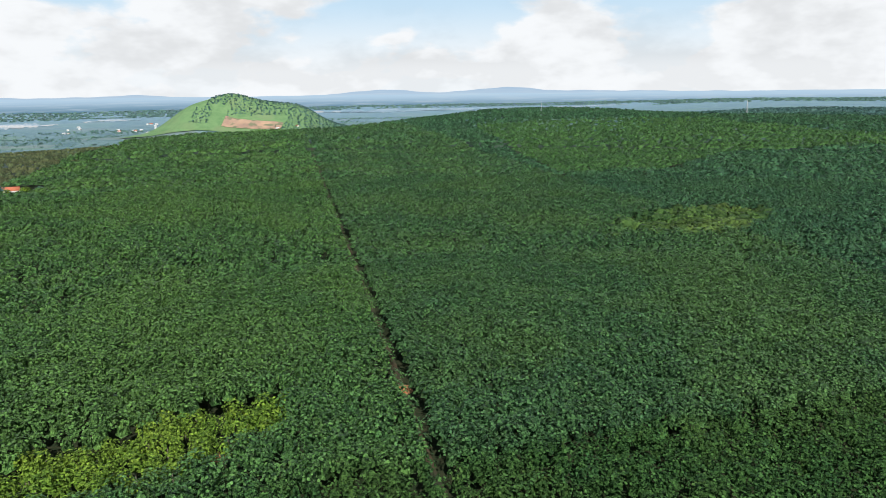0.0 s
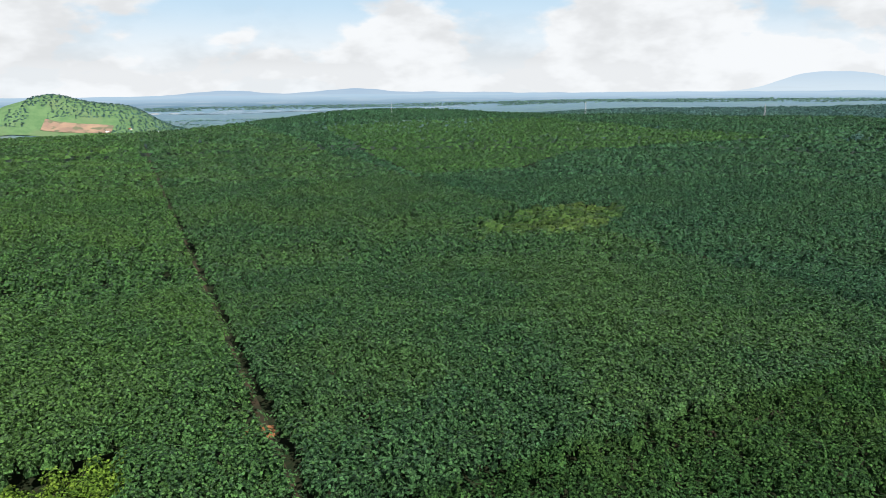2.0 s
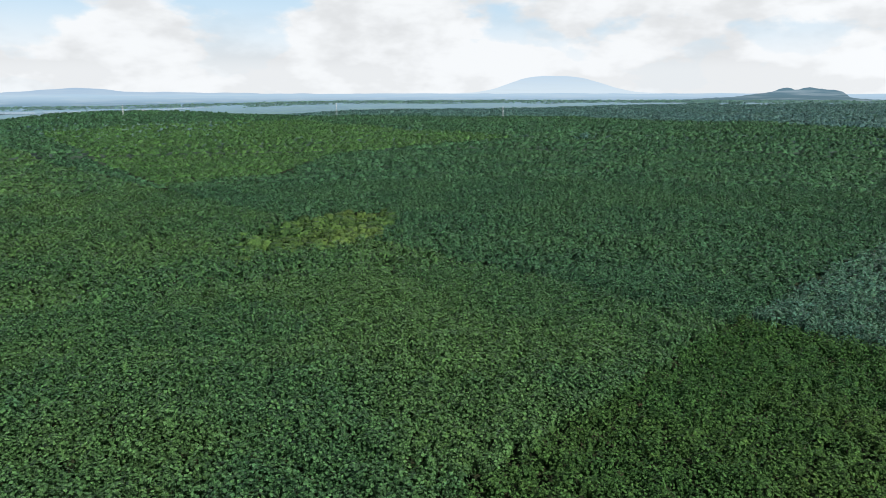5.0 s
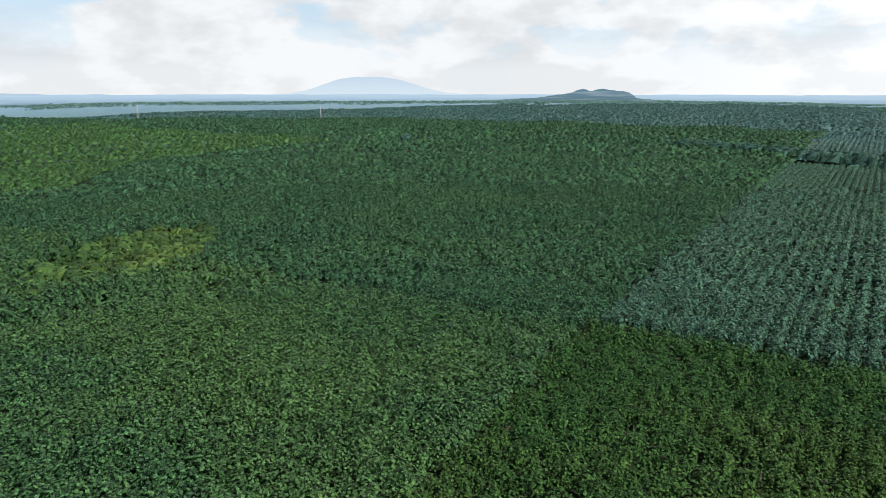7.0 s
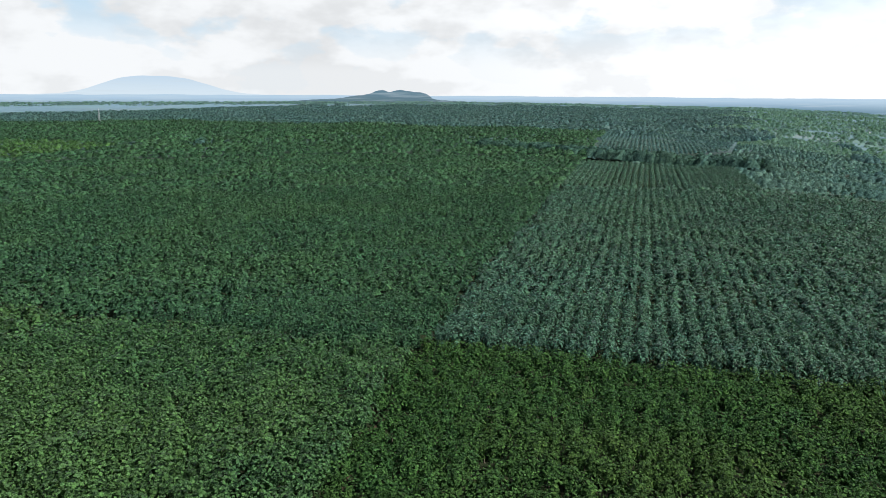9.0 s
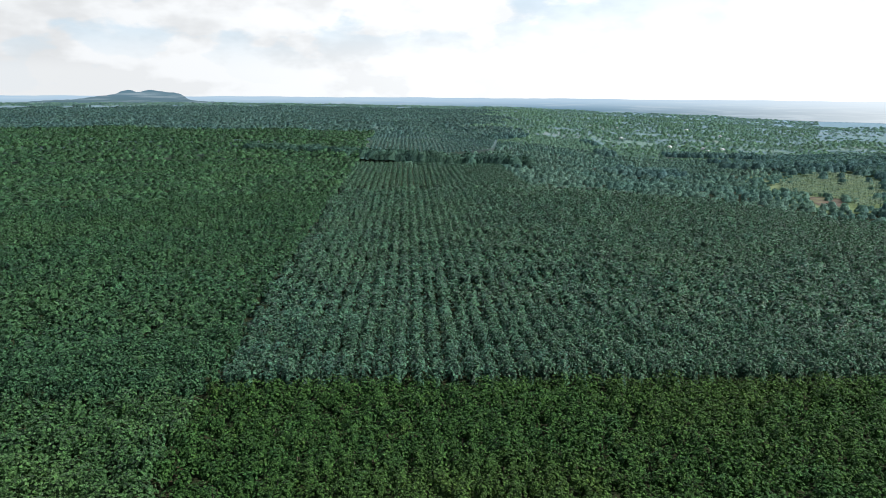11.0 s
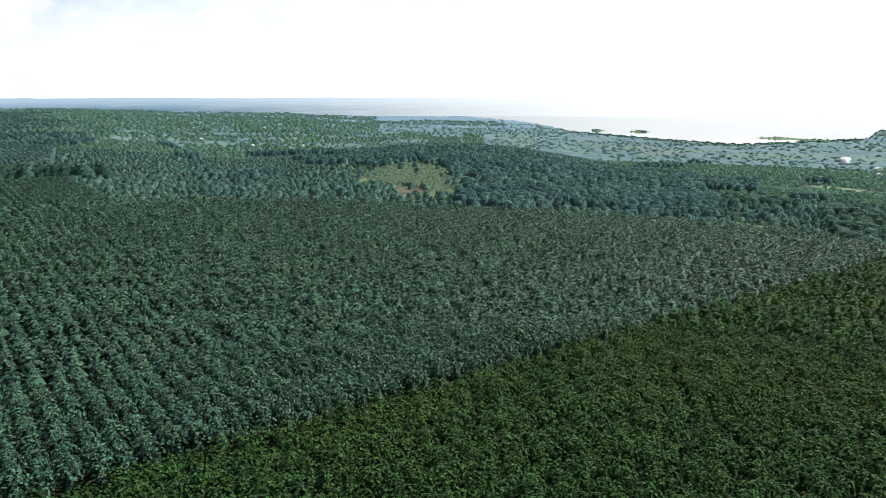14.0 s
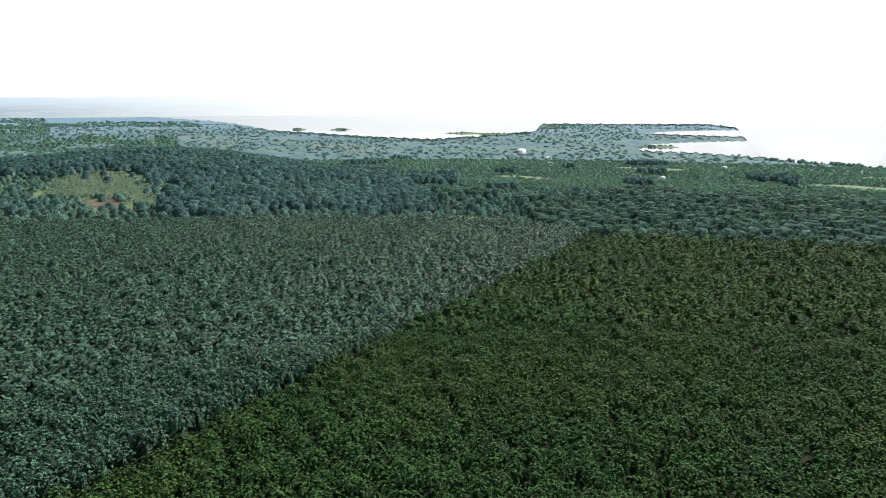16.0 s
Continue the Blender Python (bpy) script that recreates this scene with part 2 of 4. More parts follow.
def haze_glow_material(name, low, high, z_low, z_high, sunny):
    """The farthest land as a self-lit backdrop: haze is put into its glow, paler towards the sun."""
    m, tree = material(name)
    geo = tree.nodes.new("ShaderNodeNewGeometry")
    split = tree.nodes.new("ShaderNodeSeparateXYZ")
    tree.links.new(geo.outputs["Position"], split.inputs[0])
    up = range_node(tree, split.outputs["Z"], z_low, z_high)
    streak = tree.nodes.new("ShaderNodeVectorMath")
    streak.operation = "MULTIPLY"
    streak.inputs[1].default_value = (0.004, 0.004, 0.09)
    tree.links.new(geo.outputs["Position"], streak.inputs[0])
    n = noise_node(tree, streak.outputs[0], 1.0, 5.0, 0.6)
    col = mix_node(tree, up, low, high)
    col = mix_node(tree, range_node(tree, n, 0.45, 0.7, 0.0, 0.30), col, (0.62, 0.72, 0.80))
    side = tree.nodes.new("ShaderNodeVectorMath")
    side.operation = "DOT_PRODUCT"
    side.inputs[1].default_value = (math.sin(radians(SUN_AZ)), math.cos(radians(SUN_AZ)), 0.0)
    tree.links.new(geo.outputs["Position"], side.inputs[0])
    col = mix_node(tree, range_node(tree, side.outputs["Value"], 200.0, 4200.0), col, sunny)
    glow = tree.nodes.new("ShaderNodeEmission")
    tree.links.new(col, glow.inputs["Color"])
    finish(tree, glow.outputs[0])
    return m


GROUND = ground_material()
WATER = water_material()
DISTANCE = haze_glow_material("distant_land", (0.14, 0.27, 0.38), (0.47, 0.64, 0.80), -25.0, 60.0, (1.20, 1.23, 1.25))
DISTANT_RANGE = haze_glow_material("distant_range", (0.50, 0.64, 0.78), (0.42, 0.57, 0.74), 30.0, 100.0, (0.95, 1.0, 1.05))
DISTANT_HILL = haze_glow_material("distant_hill", (0.120, 0.205, 0.250), (0.135, 0.240, 0.310), 20.0, 90.0, (0.3, 0.4, 0.5))
DISTANT_PEAK = haze_glow_material("distant_peak", (0.68, 0.80, 0.90), (0.56, 0.71, 0.86), 60.0, 200.0, (0.85, 0.90, 0.96))

# ---- plan: u runs along the planted rows, v across them ----
ROW = radians(78.0)
EU, EV = (math.sin(ROW), math.cos(ROW)), (-math.cos(ROW), math.sin(ROW))
HUB = (50.0, 90.0)                # middle of the flight


def to_xy(u, v):
    return u * EU[0] + v * EV[0], u * EU[1] + v * EV[1]


def to_uv(x, y):
    return x * EU[0] + y * EU[1], x * EV[0] + y * EV[1]


def bearing(x, y):
    """Heading from the hub in degrees, -120 to 240, and the distance."""
    dx, dy = np.asarray(x, float) - HUB[0], np.asarray(y, float) - HUB[1]
    az = (np.degrees(np.arctan2(dx, dy)) + 120.0) % 360.0 - 120.0
    return az, np.hypot(dx, dy)


def waves(x, y, size, seed=0):
    """Cheap smooth unevenness, about -1 to 1."""
    rnd = np.random.RandomState(seed)
    out = 0.0
    for k in range(6):
        a, p = rnd.uniform(0, math.pi), rnd.uniform(0, 6.28)
        w = 6.283 / size * rnd.uniform(0.6, 1.7)
        out = out + np.sin((np.asarray(x) * math.cos(a) + np.asarray(y) * math.sin(a)) * w + p)
    return out / 4.0


RADII = (0, 450, 700, 950, 1300, 1800, 2500, 3500, 4800)
BEHIND = (0,) * 7 + (-10,)         # the land behind the flight
RELIEF = (                        # heading, height of the land at each radius past the first
    (-120, *BEHIND),
    (-32, 0, 0, 0, -5, -30, -30, -20, -20),
    (-12, 0, 0, 2, 7, -16, -30, -14, -10),
    (6, 0, 0, 0, 4, 32, -15, -8, -5),
    (25, 0, 0, 0, 6, 10, 16, 26, 15),
    (65, 0, 0, 0, 12, 20, 26, 32, 20),
    (84, 0, 3, 0, 4, 8, 14, 18, 5),
    (97, 0, 0, -14, -22, -26, -24, -20, -25),
    (108, -1, -9, -16, -20, -42, -48, -50, -55),
    (128, -2, -14, -32, -48, -58, -59, -60, -62),
    (180, -3, -14, -32, -48, -58, -60, -61, -62),
    (240, *BEHIND))


def land(x, y):
    """Height of the ground."""
    az, r = bearing(x, y)
    table = np.array([(0, *row[1:]) for row in RELIEF], float)
    heads = np.array([row[0] for row in RELIEF], float)
    k = np.clip(np.searchsorted(heads, az, side="right") - 1, 0, len(heads) - 2)
    w = (az - heads[k]) / (heads[k + 1] - heads[k])
    w = w * w * (3 - 2 * w)
    q = np.clip(np.searchsorted(RADII, r, side="right") - 1, 0, len(RADII) - 2)
    ra = np.array(RADII, float)
    s = np.clip((r - ra[q]) / (ra[q + 1] - ra[q]), 0, 1)
    s = s * s * (3 - 2 * s)
    h = (table[k, q] * (1 - w) + table[k + 1, q] * w) * (1 - s) + (table[k, q + 1] * (1 - w) + table[k + 1, q + 1] * w) * s
    rough = np.clip((r - 500) / 900, 0, 1)
    h = h + rough * (3.5 * waves(x, y, 420, 3) + 1.5 * waves(x, y, 160, 4)) * np.where((az > 112) & (r > 1300), 0.45, 1.0)

    def mound(cx, cy, wide, deep, turn, tall, flat=1.0):
        c, sn = math.cos(radians(turn)), math.sin(radians(turn))
        dx, dy = np.asarray(x) - cx, np.asarray(y) - cy
        a, b = (dx * c + dy * sn) / wide, (-dx * sn + dy * c) / deep
        return tall * np.exp(-(a * a + b * b) ** flat)

    h = h + mound(-690, 2130, 120, 170, 14, 84, 1.3) + mound(-500, 2180, 150, 170, 10, 80, 1.4)    # grassy hill beyond the plantation
    h = h + mound(1130, -420, 330, 210, -30, 26) + mound(960, -230, 170, 130, 20, 10)               # wooded rise before the lake
    return h


def mesh_from(name, verts, quads, mat, smooth=True):
    """A mesh object out of arrays of places and four-cornered faces."""
    me = bpy.data.meshes.new(name)
    verts, quads = np.ascontiguousarray(verts, np.float32), np.ascontiguousarray(quads, np.int32)
    me.vertices.add(len(verts))
    me.vertices.foreach_set("co", verts.ravel())
    me.loops.add(quads.size)
    me.loops.foreach_set("vertex_index", quads.ravel())
    me.polygons.add(len(quads))
    me.polygons.foreach_set("loop_start", np.arange(0, quads.size, 4, dtype=np.int32))
    me.polygons.foreach_set("use_smooth", np.full(len(quads), smooth))
    me.update(calc_edges=True)
    me.materials.append(mat)
    return new(name, me)


def grid_quads(rows, cols, wrap=False):
    j = np.arange(cols if wrap else cols - 1)
    i = np.arange(rows - 1)[:, None]
    n = (j + 1) % cols
    return np.stack([i * cols + j, i * cols + n, (i + 1) * cols + n, (i + 1) * cols + j], -1).reshape(-1, 4)


# ---- the large structure ----
az_steps = np.arange(0, 360, 1.5)
ring_steps = np.concatenate([np.linspace(0.5, 400, 12), np.geomspace(425, 4780, 110)])
rr, aa = np.meshgrid(ring_steps, np.radians(az_steps), indexing="ij")
gx, gy = HUB[0] + rr * np.sin(aa), HUB[1] + rr * np.cos(aa)
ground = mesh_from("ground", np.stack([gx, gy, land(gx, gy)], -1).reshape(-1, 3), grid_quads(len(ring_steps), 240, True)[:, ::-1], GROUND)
tagged(ground, "rolling red earth land with leaf litter, patchwork fields and painted distance haze", "ground", kind="structure")


def far_wall(name, radius, foot, az_from, az_to, top, mat, label):
    """A curtain of far-off land, from its foot up to top(heading)."""
    az = np.arange(az_from, az_to + 0.01, 0.25)
    levels = np.linspace(0, 1, 7)[:, None]
    z = foot + (top(az) - foot) * levels
    x = HUB[0] + radius * np.sin(np.radians(az)) * np.ones_like(levels)
    y = HUB[1] + radius * np.cos(np.radians(az)) * np.ones_like(levels)
    ob = mesh_from(name, np.stack([x, y, z], -1).reshape(-1, 3), grid_quads(7, len(az)), mat)
    return tagged(ob, label, "backdrop", kind="structure")


def bell(az, middle, wide, tall, power=2.0):
    return tall * np.exp(-(np.abs((az - middle) / wide)) ** power)


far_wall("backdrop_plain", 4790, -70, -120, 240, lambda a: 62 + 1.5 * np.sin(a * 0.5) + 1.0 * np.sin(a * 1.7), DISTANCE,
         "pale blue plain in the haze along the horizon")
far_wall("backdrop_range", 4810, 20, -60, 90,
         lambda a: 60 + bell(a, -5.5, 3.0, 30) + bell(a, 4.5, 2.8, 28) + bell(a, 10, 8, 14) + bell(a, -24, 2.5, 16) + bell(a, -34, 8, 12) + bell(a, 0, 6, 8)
         + 2.0 * np.sin(a * 1.3) + 1.2 * np.sin(a * 3.1), DISTANT_RANGE, "low mountain range far away, glowing in painted blue haze")
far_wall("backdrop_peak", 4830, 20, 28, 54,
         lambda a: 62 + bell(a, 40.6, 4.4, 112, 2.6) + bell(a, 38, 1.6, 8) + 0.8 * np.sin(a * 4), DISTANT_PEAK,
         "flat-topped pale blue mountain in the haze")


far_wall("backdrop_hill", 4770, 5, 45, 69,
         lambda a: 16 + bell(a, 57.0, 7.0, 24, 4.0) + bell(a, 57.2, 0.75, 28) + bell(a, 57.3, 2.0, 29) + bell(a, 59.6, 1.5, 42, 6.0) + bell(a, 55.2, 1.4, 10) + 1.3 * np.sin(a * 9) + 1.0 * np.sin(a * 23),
         DISTANT_HILL, "wooded hill far off on the plain, glowing in painted blue haze")


def draped(name, az_list, near_list, far_list, mat, label, category, lift=0.8, z=None, steps=5, wobble=0.0):
    """A sheet on the land between two distances, heading by heading."""
    az = np.linspace(az_list[0], az_list[-1], int((az_list[-1] - az_list[0]) / 0.12) + 3)
    near = np.interp(az, az_list, near_list) * (1 + wobble * (np.sin(az * 7.1) + 0.7 * np.sin(az * 17.3 + 1) + 0.5 * np.sin(az * 41.0)))
    far = np.interp(az, az_list, far_list) * (1 - wobble * 0.6 * (np.sin(az * 9.3 + 2) + 0.6 * np.sin(az * 23.0)))
    far = np.maximum(far, near + 1)
    r = near + (far - near) * np.linspace(0, 1, steps)[:, None]
    x, y = HUB[0] + r * np.sin(np.radians(az)), HUB[1] + r * np.cos(np.radians(az))
    h = land(x, y) + lift if z is None else np.full_like(x, z)
    ob = mesh_from(name, np.stack([x, y, h], -1).reshape(-1, 3), grid_quads(steps, len(az)), mat)
    return tagged(ob, label, category, kind="structure")


LAKE_Z = -56.0
draped("water_lake", (112, 116, 119, 123, 126, 130, 135, 139, 143.6, 144.4, 146, 151, 156.5, 158.6, 159.4, 162, 166, 170, 185),
       (4750, 4500, 4000, 2990, 2780, 2520, 2370, 2520, 2850, 3500, 3560, 3540, 3680, 3400, 1880, 1740, 1700, 1670, 1640),
       (4785,) * 19, WATER, "wide calm lake shining under the bright sky", "lake", z=LAKE_Z, wobble=0.011, steps=7)
draped("water_bay", (151.0, 152.0, 155, 158, 159.6), (1990, 1950, 1930, 1870, 1850), (2000, 2200, 2330, 2420, 2460), WATER,
       "calm bay of the lake between low shores", "lake", z=LAKE_Z - 0.3, wobble=0.012)
draped("water_inlet", (152.0, 154, 157, 159.6), (2790, 2740, 2700, 2680), (2800, 2960, 3080, 3150), WATER,
       "narrow shining inlet of the lake", "lake", z=LAKE_Z - 0.3, wobble=0.008)
draped("water_north", (-12, -9, -5, 0, 4, 8, 12.5, 14), (3600, 3500, 3420, 3450, 3480, 3520, 3600, 3800), (3720, 3760, 3900, 3860, 3850, 3900, 3960, 3870),
       WATER, "long pale reservoir in the lowland", "lake", wobble=0.004)
draped("water_west", (-34, -31, -29.6), (2950, 3000, 3080), (3200, 3300, 3110), WATER, "pale reservoir arm in the lowland", "lake", wobble=0.006)
draped("water_creek", (-28, -26, -24), (3250, 3200, 3280), (3270, 3420, 3300), WATER, "pale reservoir arm among the fields", "lake", wobble=0.006)

# ---- trees ----
rs = np.random.RandomState(7)


def dome(radius, z_low, z_top, sides=4, jitter=0.15, seed=0):
    """A lumpy crown core: two rings of corners, and a cap."""
    rnd = np.random.RandomState(seed)
    rows = []
    for k, (up, wide) in enumerate(((0.25, 1.0), (1.0, 0.5))):
        for s in range(sides):
            t = 6.283 * (s + 0.5 * k) / sides + 0.3 * seed
            q = 1 + rnd.uniform(-jitter, jitter)
            rows.append((radius * wide * q * math.cos(t), radius * wide * q * math.sin(t), z_low + (z_top - z_low) * up + rnd.uniform(-jitter, jitter) * radius * 0.7))
    cap = [[sides, sides + 1, sides + 2, sides + 3]] + ([[sides, sides + 3, sides + 4, sides + 5]] if sides == 6 else [])
    return np.array(rows), np.vstack([grid_quads(2, sides, True), cap])


def tufts(count, radius, z_mid, half, size, seed, low=-0.35):
    """Folded leaf sprays spread over an egg-shaped crown."""
    rnd = np.random.RandomState(seed)
    verts, quads = [], []
    for k in range(count):
        up = low + (1 - low) * ((k + rnd.uniform()) / count)
        t = k * 2.39996 + rnd.uniform(-0.5, 0.5)
        flat = math.sqrt(max(0.0, 1 - up * up))
        n = Vector((flat * math.cos(t), flat * math.sin(t), up))
        q = rnd.uniform(0.82, 1.16)
        c = Vector((n.x * radius * q, n.y * radius * q, z_mid + n.z * half * q))
        face = (n + Vector(rnd.uniform(-0.7, 0.7, 3)) + Vector((0, 0, 0.75))).normalized()
        side = face.orthogonal().normalized()
        side = (Matrix.Rotation(rnd.uniform(0, 6.28), 3, face) @ side)
        along = face.cross(side)
        w, l = size * rnd.uniform(1.2, 1.9), size * rnd.uniform(0.8, 1.2)
        b = len(verts)
        for p in (c - side * l, c + along * w * 0.6 - face * 0.2 * size, c + side * l - face * 0.25 * size, c - along * w * 0.6 - face * 0.2 * size):
            verts.append(tuple(p))
        quads.append((b, b + 1, b + 2, b + 3))
    return np.array(verts), np.array(quads)


def trunk(radius, height, sides=4):
    rows = []
    for z, q in ((0, 1.25), (height * 0.5, 0.85), (height, 0.55)):
        for s in range(sides):
            t = 6.283 * s / sides
            rows.append((radius * q * math.cos(t), radius * q * math.sin(t), z))
    return np.array(rows), grid_quads(3, sides, True)


def joined(*pieces):
    verts, quads, at = [], [], 0
    for v, q in pieces:
        verts.append(v)
        quads.append(q + at)
        at += len(v)
    return np.vstack(verts), np.vstack(quads)


def scattered(name, kinds, x, y, size, mat, label, category="trees", stretch=1.0, sink=0.0):
    """Many trees as one object: each takes one of the kinds, turned and sized at random."""
    n = len(x)
    if n == 0:
        return None
    pick, turn = rs.randint(0, len(kinds), n), rs.uniform(0, 6.283, n)
    z = land(x, y) - sink
    all_v, all_q, at = [], [], 0
    tall = size * rs.uniform(0.94, 1.07, n) * stretch
    for k, (v, q) in enumerate(kinds):
        m = np.where(pick == k)[0]
        if len(m) == 0:
            continue
        c, s = np.cos(turn[m])[:, None], np.sin(turn[m])[:, None]
        px = (v[:, 0] * c - v[:, 1] * s) * size[m, None] + x[m, None]
        py = (v[:, 0] * s + v[:, 1] * c) * size[m, None] + y[m, None]
        pz = v[:, 2] * tall[m, None] + z[m, None]
        all_v.append(np.stack([px, py, pz], -1).reshape(-1, 3))
        all_q.append((q[None] + (np.arange(len(m)) * len(v))[:, None, None]).reshape(-1, 4) + at)
        at += len(m) * len(v)
    ob = mesh_from(name, np.vstack(all_v), np.vstack(all_q), mat)
    return tagged(ob, label, category, kind="stuff")


NEAR_KINDS = [joined(dome(1.9, 4.0, 8.6, seed=s), tufts(56, 2.9, 8.3, 2.6, 0.47, s, -0.15)) for s in range(8)]
ROW_KINDS = [joined(dome(1.6, 3.8, 8.6, seed=s + 20), tufts(56, 2.6, 8.2, 2.7, 0.47, s + 20, -0.3)) for s in range(8)]
MID_KINDS = [joined(dome(2.8, 5.4, 8.8, seed=s + 40, jitter=0.14), tufts(16, 2.9, 8.5, 1.9, 0.66, s + 40, 0.0)) for s in range(8)]
FAR_KINDS = [joined(dome(3.9, 6.2, 9.4, seed=s + 60, jitter=0.13), tufts(4, 3.4, 8.8, 1.5, 1.15, s + 60, 0.2)) for s in range(8)]
WOOD_KINDS = [joined(dome(4.4, 0.6, 6.4, sides=6, seed=s + 140, jitter=0.2), tufts(9, 4.0, 4.6, 2.3, 0.8, s + 140, 0.0)) for s in range(6)]
WILD_KINDS = [joined(dome(3.8, 0.6, 5.7, sides=6, seed=s + 80, jitter=0.19), tufts(8, 3.6, 4.3, 2.2, 0.75, s + 80, 0.0)) for s in range(6)]
LOW_KINDS = [joined(dome(4.6, -3.0, 4.4, seed=s + 120, jitter=0.25), tufts(2, 3.4, 3.4, 2.2, 1.5, s + 120, 0.2)) for s in range(6)]
FAR_WILD = [dome(5.5, -4.0, 4.6, sides=6, seed=s + 100, jitter=0.22) for s in range(6)]


HOUSE = to_uv(-424.0, 695.0)       # the farm among the trees


def edge_v(u):
    """The headland between the young front plot and the plots north of it."""
    return 153.0 + 0.066 * np.minimum(u, 272.0)


def plot_of(u, v):
    """Which planting stands at a place of the plan; 0: none."""
    az, r = bearing(*to_xy(u, v))
    p = np.zeros(u.shape, int)
    north = v > edge_v(u)
    west_line = -262 - 0.03 * v
    p[north & (u <= 29) & (u > west_line)] = 1
    p[north & (u > 34) & (u <= 270)] = 2
    p[north & (u > 272) & (u < 1500)] = 3
    south_edge = np.interp(u, (-400, 117, 197, 272, 284, 300, 441, 500, 557, 600, 645, 700, 762, 790), (-430, -388, -372, -342, -338, -362, -352, -310, -262, -225, -165, -100, -48, 10))
    p[(v <= edge_v(u) - 1) & (u > 283) & (u < 735) & (v > south_edge)] = 4
    p[(v < edge_v(u) - 0.8) & (u <= 281) & (v > south_edge) & (u > -400)] = 5
    pale_west = 282 + (v - 715) * 0.135
    pale_south = np.interp(u, (280, 411, 560, 641, 967, 1000), (712, 720, 850, 873, 848, 860))
    p[(u > pale_west) & (v > pale_south) & (u < 960) & (v < 1500)] = 6
    p[(u > -88) & (u < -5) & (v > 155 + 0.0075 * (u + 70) ** 2) & (v < 180 + 0.48 * (u + 70) + 3 * waves(u, v, 22, 23))] = 7
    # clearing
    ex, ey = (u - 265) / 76, (v - 430 - 0.30 * (u - 265)) / 42
    p[(ex * ex + ey * ey) < 0.9 + 0.45 * waves(u, v, 34, 21)] = 8
    # tracks
    p[(np.abs(u - 31.5) < 2.3) & (v > 80)] = 0
    p[(np.abs(v - 205 - 0.2 * (u + 6)) < 1.5) & (u < 29) & (u > -80)] = 0
    p[(np.abs(v - 630 - 0.15 * np.maximum(u - 31, 0)) < 3.2) & (u < 268) & (u > -262)] = 0
    p[(np.abs(v - 383) < 2.0) & (u < 29) & (u > -262)] = 0
    p[(np.abs(v - 330 - 0.2 * (u - 83)) < 1.6) & (u > 60) & (u < 200)] = 0
    p[(np.abs(u - pale_west) < 3.5) & (v > 690) & (v < 1500)] = 0
    p[(np.abs(v - pale_south) < 4.0) & (u > 275) & (u < 980)] = 0
    p[(np.abs(u - 271.5) < 2.4) & (v > edge_v(u)) & (v < 385)] = 0
    p[np.hypot((u - 29) / 1.5, v - 217) < 4.6] = 0
    p[(np.hypot(u + 66, v - 165) < 3.5) | (np.hypot(u + 23, v - 184) < 3.0)] = 0
    p[np.hypot((u - HOUSE[0] - 4) / 0.8, v - HOUSE[1] + 20) < 40] = 0
    # beyond the plantation
    p[(az > 86) & (r > 650) & (p == 3)] = 0
    p[(r > 1900)] = 0
    return p


def under_flight(x, y):
    """The land below and behind the flight, planted more coarsely."""
    corners = ((-78, 106), (0, 104), (60, 122), (106, 142), (156, 124), (184, 74), (190, 28), (128, -22), (110, -80), (-200, -80), (-200, 60))
    inside = np.ones(np.shape(x), bool)
    for (ax, ay), (bx, by) in zip(corners, corners[1:] + corners[:1]):
        inside &= (bx - ax) * (y - ay) - (by - ay) * (x - ax) < 0
    behind = np.where(y < 129, x < 108 + (129 - y) * 0.13, False) & (x < -0.70 * y + 90)
    return inside | behind | (x < -0.70 * y - 14) & (y > 20)


def planting(step_u, step_v, r_min, r_max, jitter, az_min=-46.0, az_max=184.0):
    reach = r_max + 120
    u, v = np.meshgrid(np.arange(-reach, reach, step_u), np.arange(-reach, reach, step_v), indexing="ij")
    u, v = u.ravel(), v.ravel()
    u = u + rs.uniform(-jitter, jitter, len(u)) * step_u
    v = v + rs.uniform(-jitter, jitter, len(v)) * (step_v if step_v > 8 else min(step_v, 5.0) * 0.8)
    az, r = bearing(*to_xy(u, v))
    keep = (r >= r_min) & (r < r_max) & (az > az_min - np.clip((420 - r) * 0.16, 0, 34)) & (az < az_max)
    if r_max < 800 and az_min > -100:
        keep &= ~under_flight(*to_xy(u, v))
    return u[keep], v[keep]


PLOTS = {1: ("rubber_trees_west", LEAF_WEST, "dense rubber plantation with deep green crowns"),
         2: ("rubber_trees_main", LEAF_MAIN, "dense green rubber plantation beside the track"),
         3: ("rubber_trees_east", LEAF_EAST, "dense blue-green rubber plantation"),
         4: ("rubber_trees_in_rows", LEAF_ROWS, "blue-green rubber trees in straight rows"),
         5: ("young_rubber_trees", LEAF_FRONT, "dark olive young rubber plantation"),
         6: ("pale_rubber_trees", LEAF_PALE, "light green rubber plantation block"),
         7: ("lime_trees", LEAF_LIME, "yellow-green low trees on red soil"),
         8: ("clearing_bushes", LEAF_BUSH, "yellow-green bushes in an overgrown clearing")}
SIZES = {1: 1.08, 2: 1.1, 3: 1.1, 4: 1.10, 5: 0.95, 6: 1.0, 7: 0.78, 8: 0.92}


def single_stretch(u, v):
    """The stretch of the young plot whose trees stand as things of their own."""
    return (u > 203) & (u < 262) & (v > 72) & (v < 160)


